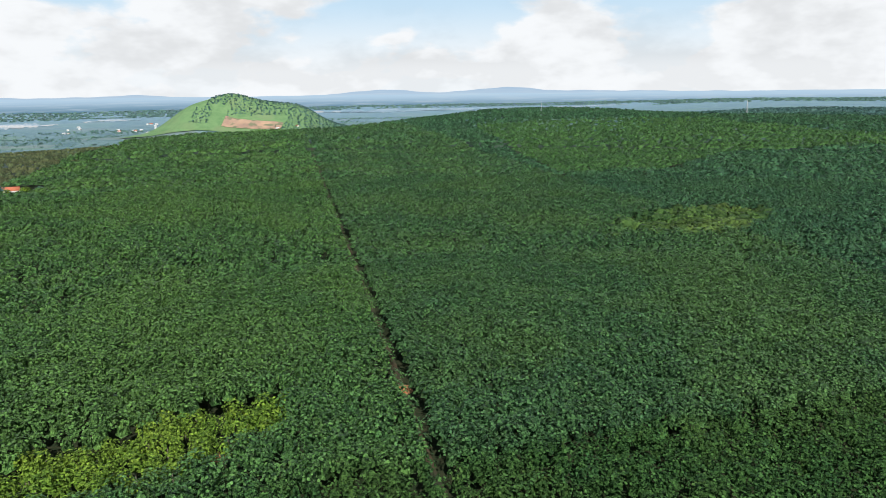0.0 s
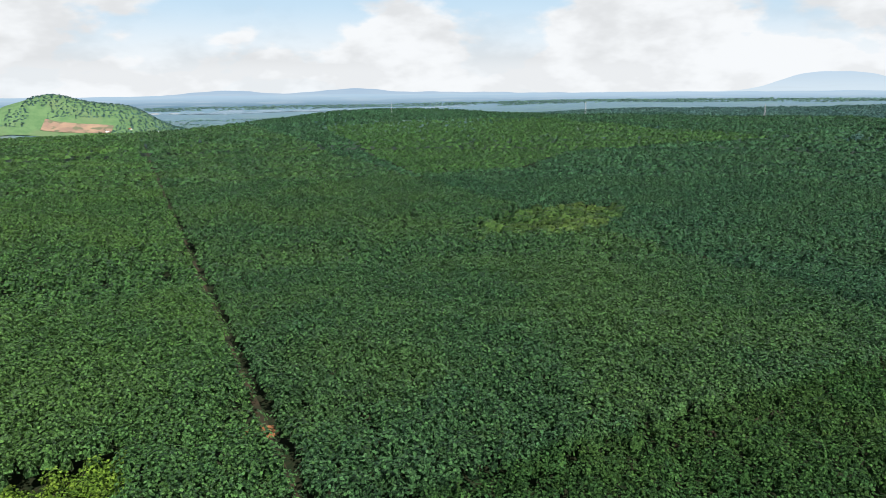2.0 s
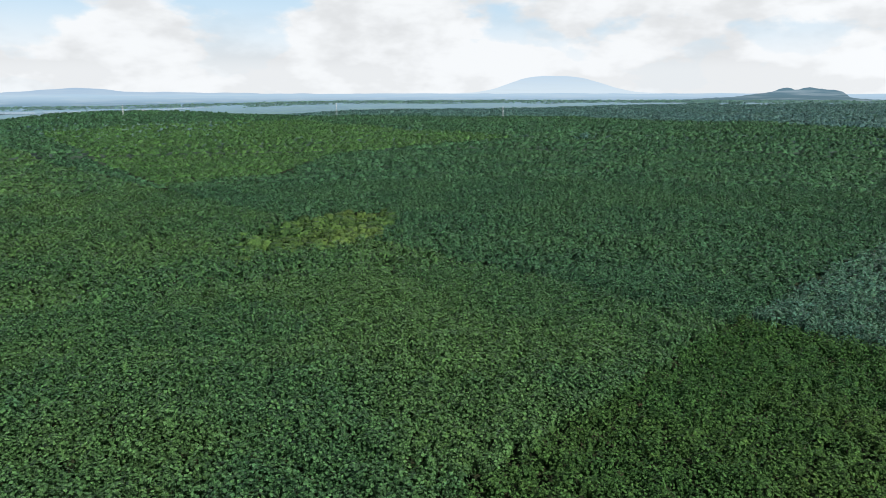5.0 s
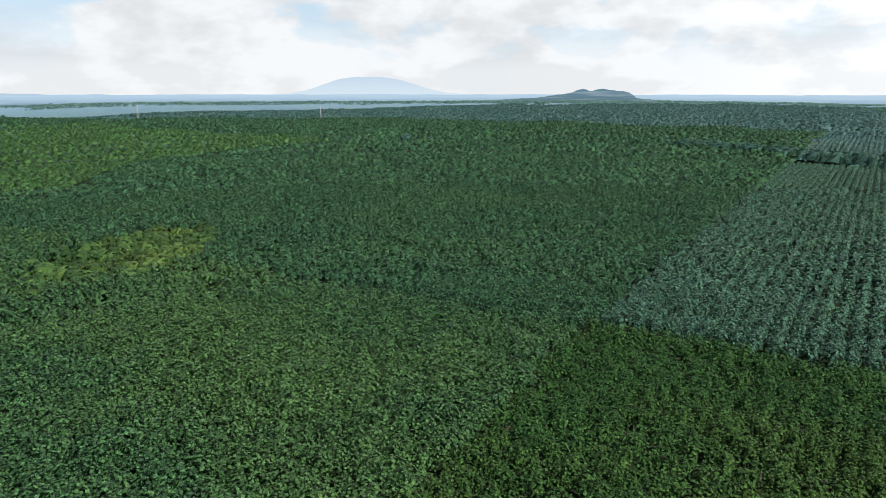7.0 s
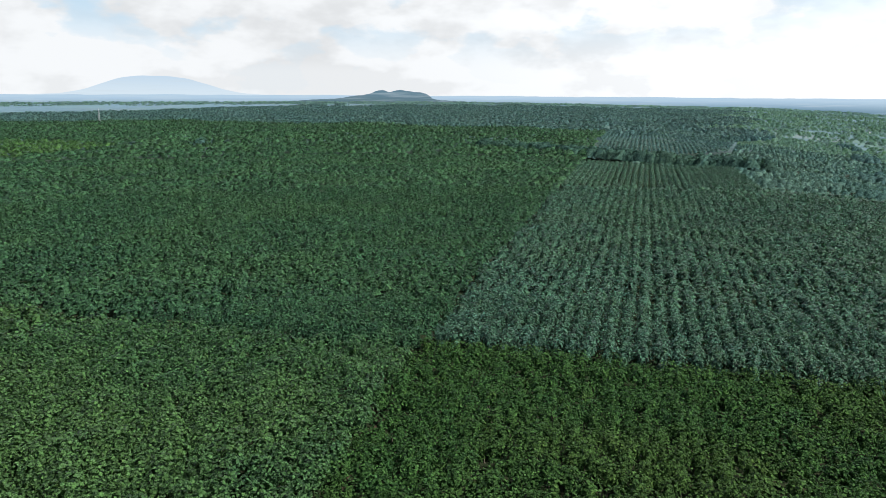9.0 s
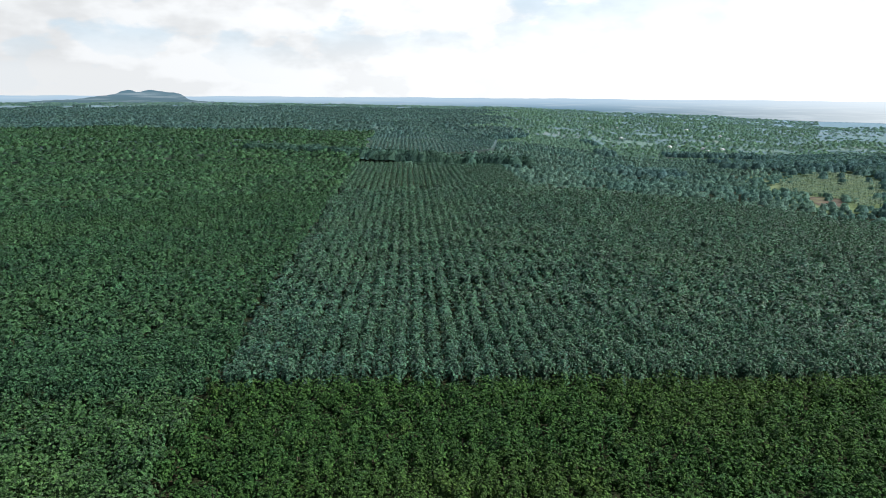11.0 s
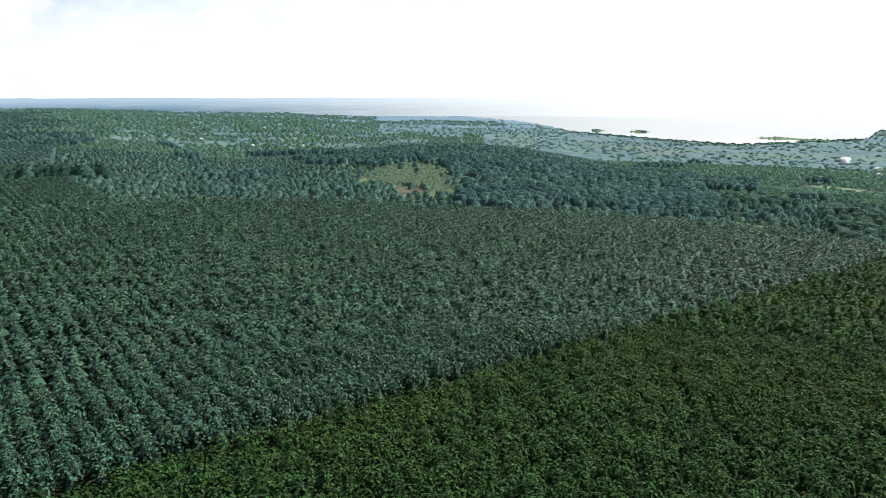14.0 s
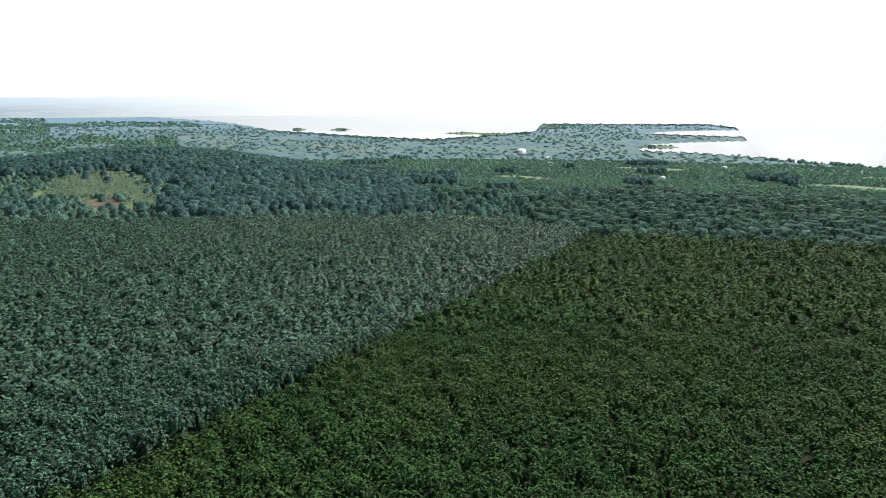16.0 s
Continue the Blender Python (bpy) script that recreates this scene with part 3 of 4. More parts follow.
def plant_all():
    for ring, (su, sv, r0, r1, jit) in (("near", (4.5, 4.5, 0, 285, 0.36)), ("mid", (5.6, 5.6, 285, 640, 0.38)), ("far", (7.4, 7.4, 640, 1000, 0.42)), ("far", (10.4, 10.4, 1000, 1900, 0.48))):
        mixed = planting(su, sv, r0, r1, jit)
        lined = planting({"near": 3.4, "mid": 5.0, "far": 10.8}[ring], 6.0, r0, r1, 0.2)
        for code, (name, mat, label) in PLOTS.items():
            u, v = lined if code == 4 else mixed
            m = plot_of(u, v) == code
            if code == 8:
                m &= rs.uniform(size=len(u)) < 0.95
            if ring == "near":
                m &= ~single_stretch(u, v)
                if code == 7:
                    m &= False
            x, y = to_xy(u[m], v[m])
            size = SIZES[code] * (1.12 if code == 5 and ring == "mid" else 1.0) * rs.uniform(0.89, 1.11, len(x)) * (1 + 0.05 * waves(x, y, 60, 9)) * (1.25 if r0 == 1000 else 0.95 if r0 == 640 else 1.0)
            if code == 8:
                size = size * rs.choice([0.7, 0.95, 1.2, 1.5], len(x), p=[0.1, 0.3, 0.35, 0.25]) * 1.25
            kinds = {"near": ROW_KINDS if code == 4 else NEAR_KINDS, "mid": WILD_KINDS if code == 8 else MID_KINDS, "far": FAR_KINDS}[ring]
            scattered(name, kinds, x, y, size, mat, label)


plant_all()

# ---- coarse planting below the flight, and the plots beyond ----


LOWLAND_FIELDS = ((126, -1150, 80, 24, 0), (262, -1058, 75, 18, 5), (60, -1330, 70, 20, -5), (620, -1010, 60, 18, -20), (760, -850, 80, 20, -20), (480, -1290, 70, 22, 0),
                  (880, -720, 70, 26, -30), (690, -640, 55, 16, -20))          # place, half-sizes and turn


def open_ground(u, v):
    """Fields and clearings among the wild growth, kept free of trees."""
    hole = ((u - 800) / 105) ** 2 + ((v + 350 + 0.25 * (u - 800)) / 62) ** 2 < 0.9 + 0.8 * waves(u, v, 80, 5)      # palm field on the rise
    hole |= ((u - 1010) / 90) ** 2 + ((v + 545) / 26) ** 2 < 1
    hole |= ((u - 553) / 34) ** 2 + ((v + 292) / 11) ** 2 < 1                          # green strip at the plantation's edge
    hole |= ((u - 400) / 60) ** 2 + ((v + 432) / 14) ** 2 < 1
    hole |= ((u - 905) / 60) ** 2 + ((v + 190) / 16) ** 2 < 1
    for fu, fv, wide, deep, turn in LOWLAND_FIELDS:
        hole |= ((u - fu) / (wide * 1.05)) ** 2 + ((v - fv) / (deep * 1.15)) ** 2 < 1
    return hole


u, v = planting(9.0, 8.0, 200, 330, 0.35, -170, 300)
m = under_flight(*to_xy(u, v))
x, y = to_xy(u[m], v[m])
scattered("young_rubber_trees", FAR_KINDS, x, y, np.full(len(x), 0.85), LEAF_FRONT, "dark olive young rubber plantation")
u, v = planting(5.6, 5.6, 0, 200, 0.36, -170, 300)
m = under_flight(*to_xy(u, v))
x, y = to_xy(u[m], v[m])
scattered("young_rubber_trees", MID_KINDS, x, y, np.full(len(x), 0.90), LEAF_FRONT, "dark olive young rubber plantation")

# rows of the next block, and a pale young block past it
u, v = planting(4.4, 6.0, 600, 1000, 0.12)
m = (u > 742) & (u < 1000) & (v > -10) & (v < edge_v(u) + 10) & (plot_of(u, v) != 4)
x, y = to_xy(u[m], v[m])
scattered("rubber_trees_in_rows", MID_KINDS, x, y, rs.uniform(0.8, 0.95, len(x)), LEAF_ROWS, "blue-green rubber trees in straight rows")
u, v = planting(6.8, 6.8, 900, 1900, 0.3)
m = (u > 1066 + 0.885 * (152 - v)) & (u < 1540) & (v > -30 - 0.147 * (u - 1227)) & (v < edge_v(u) - 1)
x, y = to_xy(u[m], v[m])
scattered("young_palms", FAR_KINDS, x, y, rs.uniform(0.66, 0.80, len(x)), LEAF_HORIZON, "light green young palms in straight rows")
# the dark belt of taller trees
u, v = planting(7.0, 7.0, 850, 1300, 0.4)
m = (np.abs(u - (1060 + 0.35 * (v - 78))) < 15) & (v > -60) & (v < 345)
x, y = to_xy(u[m], v[m])
scattered("tree_belt", WILD_KINDS, x, y, rs.uniform(2.0, 3.0, len(x)), LEAF_WOOD, "dark belt of tall trees between plots")

# wild growth
u, v = planting(8.8, 8.8, 380, 1650, 0.5, -50, 186)
az, r = bearing(*to_xy(u, v))
p = plot_of(u, v)
beyond = (p == 0) & (r > 385) & (~open_ground(u, v) | (rs.uniform(size=len(u)) < 0.09))
rows_block = (u > 735) & (u < 1004) & (v > -12) & (v < edge_v(u) + 12) | (u > 1066 + 0.885 * (152 - v)) & (u < 1545) & (v > -36 - 0.147 * (u - 1227))
east = beyond & (az > 76) & ~rows_block & (u > 200) & (v < edge_v(u)) & ((u > 283) | (v < -330))
east |= beyond & (az > 146) & (v < -300)
wx, wy = to_xy(u, v)
thick = waves(wx, wy, 240, 12) + np.exp(-(((wx - 1130) / 330) ** 2 + ((wy + 440) / 230) ** 2)) * 3
thick = thick + np.where((az > 138) & (r < 790 + (az - 150) * 6), 3, 0)
wood_edge = 40 * waves(wx, wy, 130, 16)
thick = thick + np.where((az > 111) & (az < 131) & (r > 640 + wood_edge) & (r < 1340 + wood_edge), 3, 0)
forest = east & (thick > 0.75)
scrub = east & ~forest & (rs.uniform(size=len(u)) < np.clip(1.5 - r / 2400, 0.8, 1.0))
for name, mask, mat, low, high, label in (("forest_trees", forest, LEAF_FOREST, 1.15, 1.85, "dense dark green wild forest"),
                                          ("scrub_trees", scrub, LEAF_WILD, 0.55, 1.25, "mixed scrub and small trees, greyed by painted haze")):
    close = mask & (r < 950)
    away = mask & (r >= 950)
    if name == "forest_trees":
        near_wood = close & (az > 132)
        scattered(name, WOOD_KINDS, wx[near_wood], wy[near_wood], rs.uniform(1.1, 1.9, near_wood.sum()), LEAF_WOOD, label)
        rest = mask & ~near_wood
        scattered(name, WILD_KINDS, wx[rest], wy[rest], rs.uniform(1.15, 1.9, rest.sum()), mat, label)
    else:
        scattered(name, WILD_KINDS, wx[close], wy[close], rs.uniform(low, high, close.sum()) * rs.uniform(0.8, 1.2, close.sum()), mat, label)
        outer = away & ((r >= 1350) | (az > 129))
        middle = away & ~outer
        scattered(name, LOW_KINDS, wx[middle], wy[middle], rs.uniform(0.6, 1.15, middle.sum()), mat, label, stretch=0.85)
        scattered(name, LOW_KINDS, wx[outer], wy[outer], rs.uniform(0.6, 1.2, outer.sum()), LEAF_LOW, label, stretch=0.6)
west = beyond & (az < -8) & (u < -262 - 0.03 * v) & (rs.uniform(size=len(u)) < 0.7)
scattered("scrub_trees", FAR_WILD, wx[west], wy[west], rs.uniform(0.5, 1.0, west.sum()), LEAF_DRY, "brownish dry scrub on the slope")

# far woods and plantations, in leaf colours that carry painted haze
u, v = planting(15.0, 15.0, 1400, 3400, 0.5, 14, 90)
fx, fy = to_xy(u, v)
m = ((u > 1545) | (v > 1400) | (u > 1420) & (v > 160)) & (bearing(fx, fy)[0] < 84 + 5 * waves(fx, fy, 600, 14)) & (bearing(fx, fy)[1] < np.interp(bearing(fx, fy)[0], (14, 36, 50, 90), (2350, 2650, 3100, 3300)) + 120 * waves(fx, fy, 300, 8))
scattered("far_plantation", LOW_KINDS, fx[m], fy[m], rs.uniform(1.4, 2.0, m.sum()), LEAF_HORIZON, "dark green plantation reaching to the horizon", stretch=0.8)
fx, fy = np.meshgrid(np.arange(-3300, 3700, 23.0), np.arange(-3300, 3700, 23.0))
fx, fy = fx.ravel() + rs.uniform(-16, 16, fx.size), fy.ravel() + rs.uniform(-16, 16, fx.size)
az, r = bearing(fx, fy)
lake_near = np.interp(az, (112, 119, 123, 130, 135, 143.6, 144.4, 156.5, 159.4, 170, 185), (4500, 3950, 2930, 2450, 2300, 2800, 3450, 3600, 1800, 1600, 1580))
wet = (az > 111) & (r > lake_near) | (az > 150) & (r > 1900) & (r < 2480) | (az > 151.5) & (r > 2680) & (r < 3180)
m = (az > -50) & (az < 186) & (r > 1600) & (r < 3600) & ~wet & ((az < 14) | (az > 80)) & (waves(fx, fy, 500, 31) + 0.8 * waves(fx, fy, 130, 35) + rs.uniform(-0.8, 0.8, len(fx)) > -0.35)
m &= ~((np.abs(fx + 600) < 330) & (np.abs(fy - 2150) < 300)) & ~((az > -14) & (az < 15) & (r > 2950)) & ~((az < -22) & (r > 2650))
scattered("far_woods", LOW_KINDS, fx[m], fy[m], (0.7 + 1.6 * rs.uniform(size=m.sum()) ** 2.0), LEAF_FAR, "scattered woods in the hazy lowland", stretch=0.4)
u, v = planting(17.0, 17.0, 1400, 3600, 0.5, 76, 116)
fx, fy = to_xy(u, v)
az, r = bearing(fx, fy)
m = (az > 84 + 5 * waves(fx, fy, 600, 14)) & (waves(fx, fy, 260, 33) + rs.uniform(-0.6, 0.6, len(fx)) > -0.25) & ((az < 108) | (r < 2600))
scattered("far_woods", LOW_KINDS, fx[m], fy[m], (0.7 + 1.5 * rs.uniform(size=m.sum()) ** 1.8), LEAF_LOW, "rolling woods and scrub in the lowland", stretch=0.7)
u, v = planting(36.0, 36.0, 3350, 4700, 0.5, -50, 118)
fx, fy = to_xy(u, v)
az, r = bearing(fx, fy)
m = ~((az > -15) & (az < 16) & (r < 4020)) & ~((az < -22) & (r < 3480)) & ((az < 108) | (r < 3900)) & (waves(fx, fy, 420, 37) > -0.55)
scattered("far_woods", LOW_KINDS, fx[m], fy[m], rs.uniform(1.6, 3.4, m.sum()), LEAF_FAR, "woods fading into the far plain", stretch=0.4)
# dark wood and a pale field beyond the light green block
n = 260
az, r = rs.uniform(23.6, 30.2, n), 2010 + rs.uniform(-14, 14, n)
x, y = HUB[0] + r * np.sin(np.radians(az)), HUB[1] + r * np.cos(np.radians(az))
scattered("tree_belt", WILD_KINDS, x, y, rs.uniform(1.5, 2.3, n), LEAF_WOOD, "dark belt of tall trees behind a pale field")
draped("field_far", (20.5, 23.0, 30.4, 31), (1940, 1930, 1935, 1950), (1960, 1985, 1985, 1960), GRASS, "pale strip field before a dark wood", "field", lift=3.0)
# trees along the lake shore
n = 420
az = rs.uniform(122, 172, n)
r = np.interp(az, (112, 119, 123, 130, 135, 143.6, 144.4, 156.5, 159.0, 159.6, 170, 185), (4500, 3950, 2950, 2480, 2330, 2830, 3480, 3620, 3300, 1830, 1640, 1610)) - rs.uniform(0, 60, n) ** 1.0
keep = (az < 158.3) | (az > 159.8)
az, r, n = az[keep], r[keep], int(keep.sum())
x, y = HUB[0] + r * np.sin(np.radians(az)), HUB[1] + r * np.cos(np.radians(az))
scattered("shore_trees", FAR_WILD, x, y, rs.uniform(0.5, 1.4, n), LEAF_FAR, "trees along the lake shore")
# woods on the two hills
hx, hy = np.meshgrid(np.arange(-900, -250, 9.0), np.arange(1930, 2400, 9.0))
hx, hy = hx.ravel() + rs.uniform(-5, 5, hx.size), hy.ravel() + rs.uniform(-5, 5, hx.size)
tall = land(hx, hy)
m = ((hx > -600) & (tall > 22) | (hx > -690) & (hx < -640) & (tall > 10) & (tall < 52) | (tall > 57) & (hx > -665) | (hx > -470)) & (tall > -15)
m &= ~((np.abs(hx + 520) < 85) & (np.abs(tall - 12) < 14))
scattered("hill_woods", LOW_KINDS, hx[m], hy[m], rs.uniform(0.7, 1.2, m.sum()), LEAF_HORIZON, "dark woods on the grassy hill")

# ---- fields, soil and clearings ----
def field(name, u0, v0, wide, deep, turn, mat, label, category="field", lift=0.5):
    """A rounded field that follows the land."""
    a = np.linspace(0, 2 * math.pi, 36, endpoint=False)
    ring = np.linspace(0.02, 1, 7)[:, None]
    edge = 1 + 0.10 * np.sin(3 * a + u0) + 0.06 * np.sin(7 * a + v0)
    sq = 1 / np.maximum(np.abs(np.cos(a)), np.abs(np.sin(a))) ** 0.5
    a1, b1 = ring * np.cos(a) * edge * sq * wide, ring * np.sin(a) * edge * sq * deep
    c, s = math.cos(radians(turn)), math.sin(radians(turn))
    x, y = to_xy(u0 + a1 * c - b1 * s, v0 + a1 * s + b1 * c)
    ob = mesh_from(name, np.stack([x, y, land(x, y) + lift], -1).reshape(-1, 3), grid_quads(7, 36, True), mat)
    return tagged(ob, label, category, kind="structure")


field("soil_patch", 29, 217, 6.0, 4.0, 0, SOIL, "bare red soil at the corner of the tracks", "soil", 0.15)
field("soil_patch", -66, 165, 4.5, 3.5, 20, SOIL, "bare red soil between yellow-green trees", "soil", 0.15)
field("soil_patch", -23, 184, 3.5, 3.0, 0, SOIL, "bare red soil between yellow-green trees", "soil", 0.15)
field("field_palm", 800, -350, 150, 90, -14, PALE_FIELD, "green palm field on the rise")
field("field_bare", 735, -300, 28, 15, -20, BRUSH, "cleared brown field", "field", 0.9)
field("field_upper", 1010, -545, 92, 26, 0, PALE_FIELD, "green field strip on the rise")
field("field_edge", 553, -292, 32, 9, -30, PALE_FIELD, "bright green grass strip at the plantation edge")
field("field_south", 400, -432, 62, 14, -10, PALE_FIELD, "light green field at the forest edge")
field("field_strip", 905, -190, 58, 14, 10, PALE_FIELD, "light green field in the scrub")
for fu, fv, wide, deep, turn in LOWLAND_FIELDS:
    field("field_lowland", fu, fv, wide, deep, turn, PALE_FIELD, "light green field in the lowland before the lake")
field("field_clearing", 265, 430, 66, 36, 17, GRASS, "overgrown clearing inside the plantation", "field", 0.2)


def strip(name, a, b, wide, mat, label, category):
    """A straight track between two places of the plan."""
    t = np.linspace(0, 1, 60)
    pu, pv = a[0] + (b[0] - a[0]) * t, a[1] + (b[1] - a[1]) * t
    du, dv = b[0] - a[0], b[1] - a[1]
    k = math.hypot(du, dv)
    rows = []
    for side in (-0.5, 0.0, 0.5):
        q = side * wide * (1 + 0.2 * np.sin(t * 90 + side))
        x, y = to_xy(pu - dv / k * q, pv + du / k * q)
        rows.append(np.stack([x, y, land(x, y) + 0.12], -1))
    return tagged(mesh_from(name, np.vstack(rows), grid_quads(3, 60), mat), label, category, kind="structure")


# earth darkened and greened: the shadow of the tree rows is in the colour
SHADED_TRACK = two_tone("shaded_earth_track", (0.030, 0.038, 0.020), (0.070, 0.052, 0.032), 0.12, bump=0.5, distance=0.08)
strip("track_main", (31.5, 100), (36, 1480), 2.2, SHADED_TRACK, "straight red earth track between the plots, darkened by painted tree shade", "track")
strip("track_headland", (120, 160), (272, 170), 2.6, SHADED_TRACK, "narrow red earth track along the plot edge, darkened by painted tree shade", "track")
strip("track_cross", (-80, 190), (29, 211), 3.0, SHADED_TRACK, "red earth track between the plots, darkened by painted tree shade", "track")

# grassy hill: bright meadow on its western face, bare cut below the woods
gx, gy = np.meshgrid(np.linspace(-880, -300, 70), np.linspace(1930, 2330, 40))
tagged(mesh_from("meadow_hill", np.stack([gx, gy, land(gx, gy) + 2.5], -1).reshape(-1, 3), grid_quads(40, 70), GRASS), "bright green meadow on the hill face", "meadow", kind="structure")
gx, gy = np.meshgrid(np.linspace(-600, -440, 24), np.linspace(1962, 2010, 10))
CUT = two_tone("hill_cut", (0.30, 0.20, 0.15), (0.45, 0.30, 0.20), 0.02, scale_2=0.05, c=(0.16, 0.17, 0.10))
tagged(mesh_from("bare_cut", np.stack([gx, gy, land(gx, gy) + 4.0], -1).reshape(-1, 3), grid_quads(10, 24), CUT), "bare reddish cut at the foot of the hill", "soil", kind="structure")


# ---- palms on the cleared rise ----
def palm_kind(seed):
    rnd = np.random.RandomState(seed)
    verts, quads = [], []
    for k in range(9):
        t = k * 0.698 + rnd.uniform(-0.2, 0.2)
        c, s = math.cos(t), math.sin(t)
        b = len(verts)
        for d, z, w in ((0.1, 2.0, 0.12), (1.3, 3.0, 0.42), (2.5, 2.1, 0.08)):
            verts += [(c * d - s * w, s * d + c * w, z), (c * d + s * w, s * d - c * w, z)]
        quads += [(b, b + 1, b + 3, b + 2), (b + 2, b + 3, b + 5, b + 4)]
    return joined((np.array(verts), np.array(quads)), trunk(0.25, 2.1))


PALM_KINDS = [palm_kind(s) for s in range(4)]
u, v = np.meshgrid(np.arange(690, 915, 7.5), np.arange(-430, -270, 7.5))
u, v = u.ravel() + rs.uniform(-1, 1, u.size), v.ravel() + rs.uniform(-1, 1, u.size)
m = (((u - 800) / 100) ** 2 + ((v + 350 + 0.25 * (u - 800)) / 58) ** 2 < 1) & (np.hypot((u - 735) / 30, (v + 300) / 17) > 1)
x, y = to_xy(u[m], v[m])
scattered("oil_palms", PALM_KINDS, x, y, rs.uniform(1.2, 1.8, len(x)), LEAF_PALM, "young palms in rows on the cleared rise", "palms")


# ---- single trees ----
def part(name, shape, mat, parent, label=""):
    verts, quads = shape
    ob = mesh_from(name, verts, quads, mat)
    ob.parent = parent
    return tagged(ob, label) if label else ob


def limb(t, z, reach, rise):
    """A bent, tapering branch."""
    c, s = math.cos(t), math.sin(t)
    rows = []
    for d, h, w in ((0.0, 0.0, 0.11), (reach * 0.45, rise * 0.6, 0.08), (reach, rise, 0.04)):
        for k in range(4):
            q = 1.571 * k
            rows.append((c * d - s * w * math.cos(q), s * d + c * w * math.cos(q), z + h + w * math.sin(q)))
    return np.array(rows), grid_quads(3, 4, True)


def single_tree(name, seed, radius, z_mid, half, count, leaf, label, group, spray=0.46):
    """A plantation tree: trunk, three limbs and a leafy crown."""
    base = new(name)
    tagged(base, label, "tree", group)
    part("trunk", trunk(0.17, z_mid, 6), BARK, base)
    for k in range(3):
        part("limb", limb(2.1 * k + seed, z_mid - half * 0.75, radius * 0.6, half * 0.7), BARK, base)
    part("crown", joined(dome(radius * 0.75, z_mid - half, z_mid + half * 0.4, seed=seed + 200), tufts(count, radius, z_mid, half, spray, seed + 200, -0.3)), leaf, base)
    return base


def grow(kinds, x, y, sizes):
    """Sets out single trees: the first few are the kinds themselves, the rest copies of them."""
    z = land(x, y)
    for k in range(len(x)):
        turn = rs.uniform(0, 360)
        where = pose(x[k], y[k], float(z[k]), 0, 0, turn)
        if k < len(kinds):
            kinds[k].scale = (sizes[k],) * 3
            kinds[k].matrix_basis = where @ Matrix.Diagonal((*kinds[k].scale, 1))
        else:
            first = kinds[rs.randint(len(kinds))]
            made = copy_thing(first, where)
            made.scale = (sizes[k],) * 3


u, v = planting(4.5, 4.5, 0, 310, 0.36)
m = (plot_of(u, v) == 5) & single_stretch(u, v)
x, y = to_xy(u[m], v[m])
young = [single_tree("rubber_tree", s, 2.9, 8.1, 3.1, 80, LEAF_FRONT, "young rubber tree with a dense dark olive crown", "young rubber trees") for s in range(6)]
grow(young, x, y, 0.90 * rs.uniform(0.88, 1.12, len(x)))
m = plot_of(u, v) == 7
x, y = to_xy(u[m], v[m])
lime = [single_tree("lime_green_tree", s + 30, 2.6, 6.4, 2.8, 84, LEAF_LIME, "low tree with bright yellow-green leaves on red soil", "yellow-green trees") for s in range(5)]
grow(lime, x, y, 1.02 * rs.uniform(0.75, 1.15, len(x)))
clear_kinds = [single_tree("wild_tree", s + 50, 4.0, 7.5, 4.4, 130, LEAF_BUSH, label, "trees in the clearing", 0.7)
               for s, label in enumerate(("pale yellow-green tree standing in the clearing", "green tree standing in the overgrown clearing", "bushy green tree standing in the overgrown clearing"))]
cu = np.array([257.0, 240, 228, 275, 296, 312, 220, 250, 284])
cv = np.array([424.0, 413, 405, 443, 449, 441, 396, 441, 431])
x, y = to_xy(cu, cv)
grow(clear_kinds, x, y, np.array([1.15, 0.8, 0.7, 0.8, 0.6, 0.7, 0.6, 0.7, 0.65]))
far_tree = [single_tree("tall_tree", s + 70, 8.0, 13.0, 7.0, 120, LEAF_FOREST, "tall dark tree standing above the plantation", "tall trees", 1.4) for s in range(2)]
grow(far_tree, np.array([828.0, 812, 842, 790]), np.array([943.0, 950, 955, 935]), np.array([1.0, 0.7, 0.8, 0.6]))


# ---- buildings ----
def box(x0, y0, z0, x1, y1, z1):
    v = np.array([(x, y, z) for z in (z0, z1) for x, y in ((x0, y0), (x1, y0), (x1, y1), (x0, y1))])
    q = np.array([(0, 3, 2, 1), (4, 5, 6, 7), (0, 1, 5, 4), (1, 2, 6, 5), (2, 3, 7, 6), (3, 0, 4, 7)])
    return v, q


def gable(length, width, z, rise, over=0.5, thick=0.18):
    """A pitched roof of two thick slopes."""
    a, b = length / 2 + over, width / 2 + over
    rows = []
    for x in (-a, a):
        rows += [(x, -b, z - 0.2), (x, 0, z + rise), (x, b, z - 0.2), (x, b, z - 0.2 - thick), (x, 0, z + rise - thick), (x, -b, z - 0.2 - thick)]
    q = [(0, 1, 7, 6), (1, 2, 8, 7), (2, 3, 9, 8), (3, 4, 10, 9), (4, 5, 11, 10), (5, 0, 6, 11), (0, 5, 4, 1), (1, 4, 3, 2), (6, 7, 10, 11), (7, 8, 9, 10)]
    return np.array(rows), np.array(q)


def gable_end(x, width, z, rise):
    w = width / 2
    return np.array([(x - 0.08, -w, z), (x + 0.08, -w, z), (x - 0.08, w, z), (x + 0.08, w, z), (x - 0.08, 0, z + rise - 0.2), (x + 0.08, 0, z + rise - 0.2), (x - 0.08, 0, z), (x + 0.08, 0, z)]), \
        np.array([(0, 1, 5, 4), (2, 4, 5, 3), (0, 4, 2, 6), (1, 7, 3, 5)])


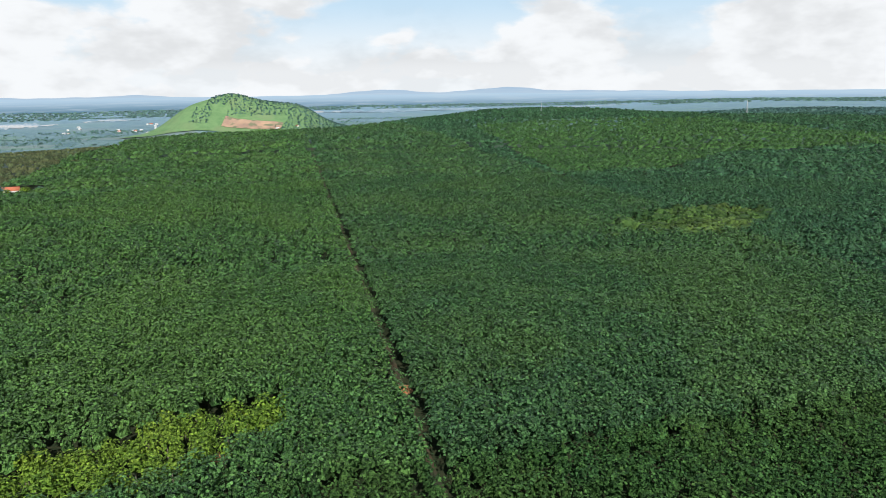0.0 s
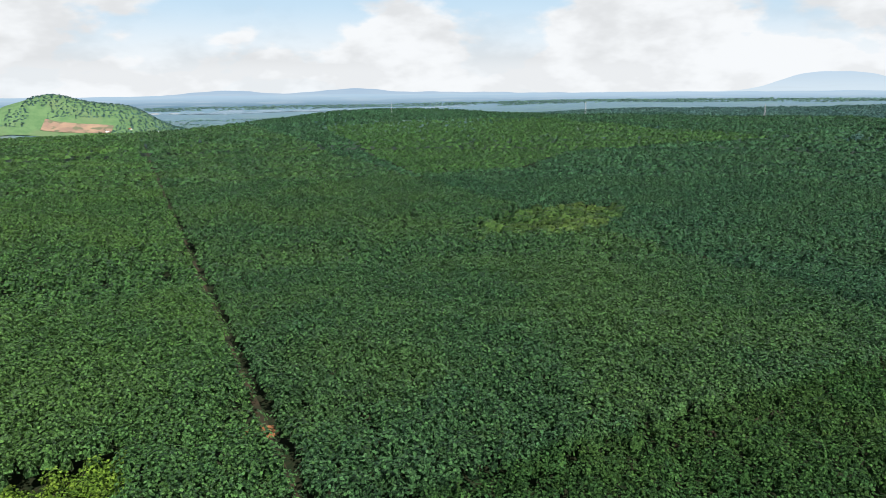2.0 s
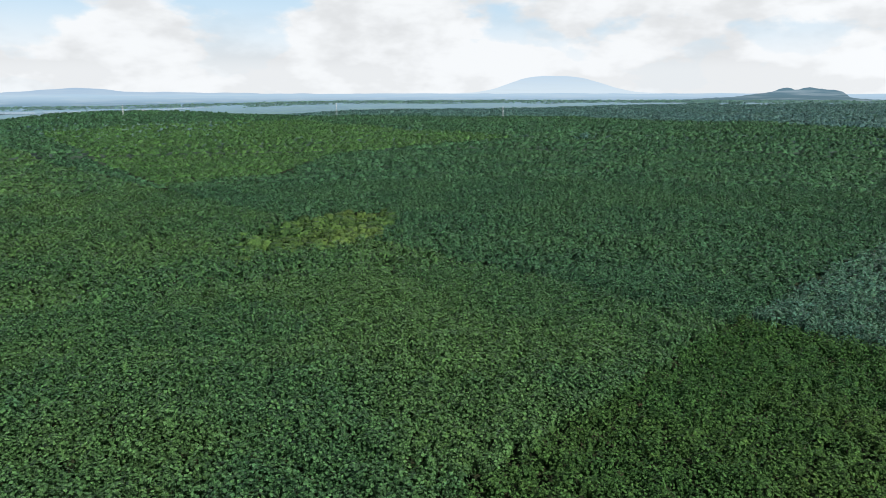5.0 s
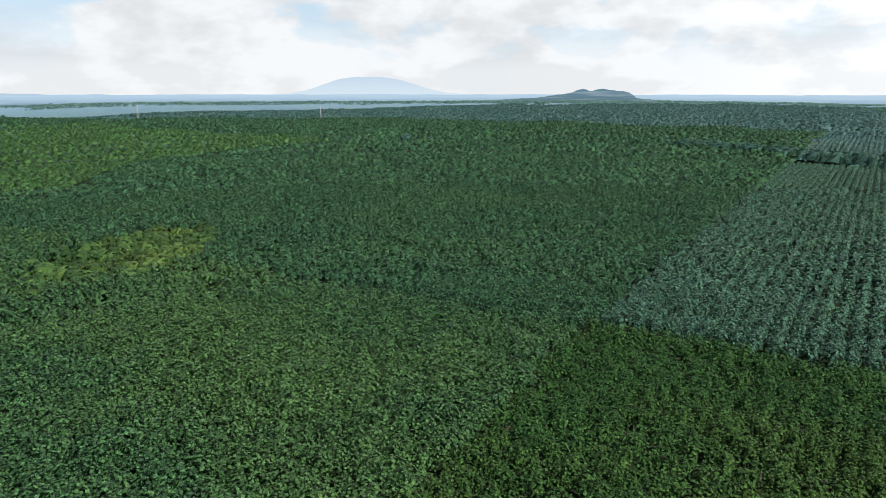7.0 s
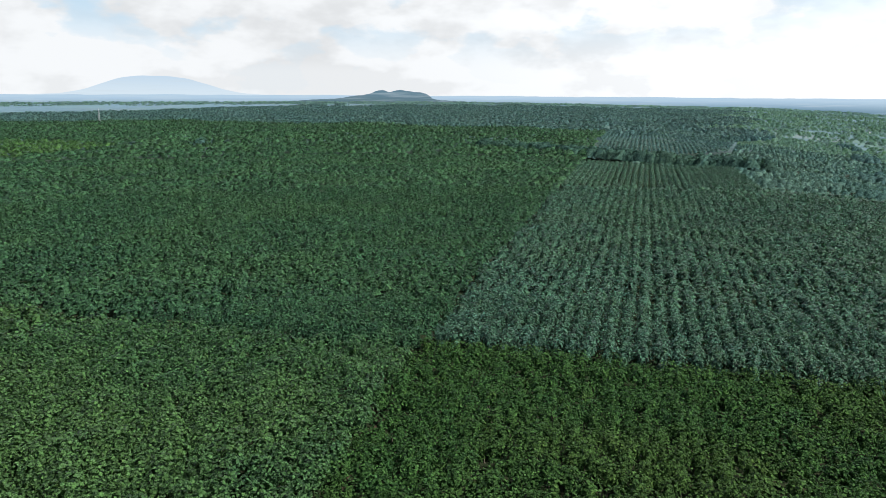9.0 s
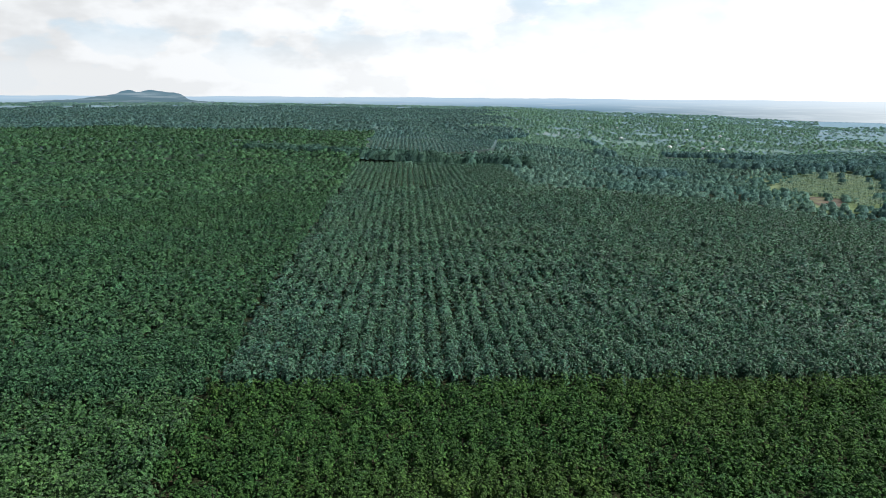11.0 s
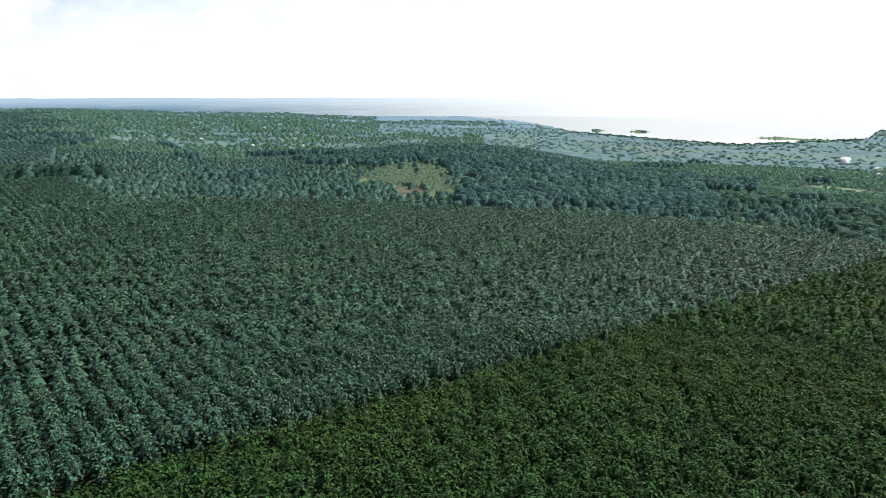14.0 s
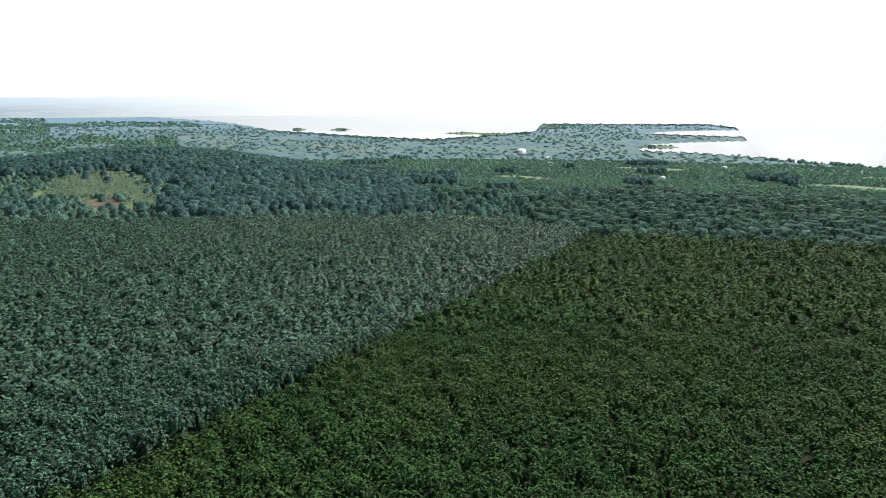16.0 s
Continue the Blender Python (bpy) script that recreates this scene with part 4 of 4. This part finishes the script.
def house(name, x, y, turn, length, width, tall, roof, label, windows=2, group=""):
    base = new(name)
    tagged(base, label, "house", group)
    part("wall", joined(box(-length / 2, -width / 2, -1.5, length / 2, width / 2, tall), gable_end(-length / 2 + 0.1, width, tall, width * 0.28), gable_end(length / 2 - 0.1, width, tall, width * 0.28)), WHITE_WALL, base)
    part("roof", gable(length, width, tall, width * 0.3), roof, base)
    part("door", box(-0.5, -width / 2 - 0.06, 0, 0.5, -width / 2 + 0.02, 2.1), BARK, base)
    for k in range(windows):
        cx = (-1 if k % 2 else 1) * length * 0.3
        w = part("window", box(cx - 0.7, -width / 2 - 0.05, 0.9, cx + 0.7, -width / 2 + 0.02, 2.2), STEEL, base)
        part("pane", box(cx - 0.6, -width / 2 - 0.08, 1.0, cx + 0.6, -width / 2 - 0.055, 2.1), DARK_GLASS, w)
    base.matrix_basis = pose(x, y, float(land(x, y)), 0, 0, turn)
    return base


house("farmhouse", -424, 695, 25, 15, 10, 5.0, RED_ROOF, "white farmhouse with a red tiled roof among trees")
house("farmhouse", -436, 707, 25, 8, 6, 3.6, RED_ROOF, "small white outbuilding with a red tiled roof")
yard = [single_tree("yard_tree", s + 90, 4.2, 6.0, 3.6, 110, LEAF_LIME if s == 0 else LEAF_FOREST, label, "trees round the farmhouse", 0.8)
        for s, label in enumerate(("yellow-green tree beside the farmhouse", "dark green tree beside the farmhouse"))]
grow(yard, np.array([-396.0, -418, -388, -408, -448, -428, -380]), np.array([672.0, 668, 682, 662, 703, 660, 690]), np.array([1.1, 1.2, 1.0, 1.0, 1.3, 1.0, 0.9]))


def spot(az, r, eye=(0, 0)):
    return eye[0] + r * math.sin(radians(az)), eye[1] + r * math.cos(radians(az))


village = [(-4.6 + 0.5 * rs.randn(), 2560 + 60 * rs.randn()) for _ in range(9)] + [(0.6 + 0.4 * rs.randn(), 2500 + 40 * rs.randn()) for _ in range(6)]
village += [(rs.uniform(-30, -22), rs.uniform(2300, 3000)) for _ in range(16)] + [(-13 + 2.5 * rs.randn(), 1960 + 10 * rs.randn()) for _ in range(3)]
village += [(25.5 + 1.4 * rs.randn(), 1960 + 40 * rs.randn()) for _ in range(8)]
village += [(rs.uniform(92, 112), rs.uniform(1500, 2600)) for _ in range(12)] + [(rs.uniform(132, 160), rs.uniform(1150, 1800)) for _ in range(9)]
for k, (az, r) in enumerate(village):
    x, y = spot(az, r, HUB)
    metal = k % 4 != 0 or az > 90
    house("house", x, y, rs.uniform(0, 180), rs.uniform(8, 12), rs.uniform(6, 8), rs.uniform(3.0, 4.2), GREY_ROOF if metal else RED_ROOF,
          "pale village house with a grey metal roof" if metal else "pale village house with a red roof", 2, "village houses")


def greenhouse(x, y, turn, length, width):
    base = new("greenhouse")
    tagged(base, "long low greenhouse with a whitish sheet roof", "greenhouse", "greenhouses")
    part("wall", box(-length / 2, -width / 2, -1, length / 2, width / 2, 3.0), GREY_ROOF, base)
    part("roof", gable(length, width, 3.2, 1.6), GREY_ROOF, base)
    base.matrix_basis = pose(x, y, float(land(x, y)), 0, 0, turn)


for k in range(4):
    x, y = spot(144.0, 1830 + 26 * k, (110, 129))
    greenhouse(x, y, -54, 96 if k < 3 else 60, 20)


def lattice_tower(x, y, tall, label):
    """A four-legged lattice mast with cross bars and an antenna."""
    base = new("radio_tower")
    tagged(base, label, "tower")
    foot, head = tall * 0.05, tall * 0.012

    def bar(a, b, w):
        a, b = Vector(a), Vector(b)
        d = (b - a).normalized()
        s = d.orthogonal().normalized() * w
        t = d.cross(s)
        return np.array([tuple(p + q) for p in (a, b) for q in (s + t, -s + t, -s - t, s - t)]), \
            np.array([(0, 3, 2, 1), (4, 5, 6, 7), (0, 1, 5, 4), (1, 2, 6, 5), (2, 3, 7, 6), (3, 0, 4, 7)])

    corners = ((1, 1), (-1, 1), (-1, -1), (1, -1))
    for cx, cy in corners:
        part("leg", bar((cx * foot, cy * foot, -1), (cx * head, cy * head, tall), 0.16), STEEL, base)
    for k in range(1, 9):
        z, z2 = tall * k / 9, tall * (k + 1) / 9
        w, w2 = foot + (head - foot) * k / 9, foot + (head - foot) * (k + 1) / 9
        for (ax, ay), (bx, by) in zip(corners, corners[1:] + corners[:1]):
            part("brace", joined(bar((ax * w, ay * w, z), (bx * w, by * w, z), 0.08), bar((ax * w, ay * w, z), (bx * w2, by * w2, z2), 0.07)), STEEL, base)
    part("antenna", bar((0, 0, tall), (0, 0, tall + 4), 0.12), STEEL, base)
    base.matrix_basis = pose(x, y, float(land(x, y)))


for az, r, tall in ((22.6, 1900, 46), (6.6, 1680, 34), (36.0, 1750, 40)):
    x, y = spot(az, r, HUB)
    lattice_tower(x, y, tall, "slim grey lattice radio tower above the trees")


def island(az, r, length, width, seed):
    """A low wooded island in the lake."""
    x0, y0 = spot(az, r, (110, 129))
    a = np.linspace(0, 2 * math.pi, 28, endpoint=False)
    ring = np.array([1.0, 0.7, 0.35, 0.03])[:, None]
    edge = 1 + 0.15 * np.sin(3 * a + seed) + 0.1 * np.sin(5 * a)
    s, c = math.sin(radians(az + 90)), math.cos(radians(az + 90))
    p, q = ring * np.cos(a) * edge * length / 2, ring * np.sin(a) * edge * width / 2
    x, y = x0 + p * s + q * c, y0 + p * c - q * s
    z = LAKE_Z - 0.6 + (1 - ring ** 2) * 4.0 + 0 * a
    ob = mesh_from("island", np.stack([x, y, z], -1).reshape(-1, 3), grid_quads(4, 28, True), GRASS)
    tagged(ob, "low green island in the lake", "island", "lake islands")
    t, k = rs.uniform(0, 6.28, 14), rs.uniform(0, 0.4, 14)
    tx, ty = x0 + k * np.cos(t) * length * s + k * np.sin(t) * width * c, y0 + k * np.cos(t) * length * c - k * np.sin(t) * width * s
    v, qd = FAR_WILD[seed % 6]
    for i in range(14):
        w = mesh_from("tree", v * rs.uniform(0.7, 1.1) + (tx[i], ty[i], LAKE_Z + 1.5), qd, LEAF_FAR)
        w.parent = ob


for k, (az, r, length, width) in enumerate(((126.4, 3000, 60, 60), (129.5, 2950, 90, 30), (139.5, 2680, 190, 60), (141.6, 2620, 120, 50), (146.5, 3150, 130, 40), (154.5, 2120, 120, 40))):
    island(az, r, length, width, k)
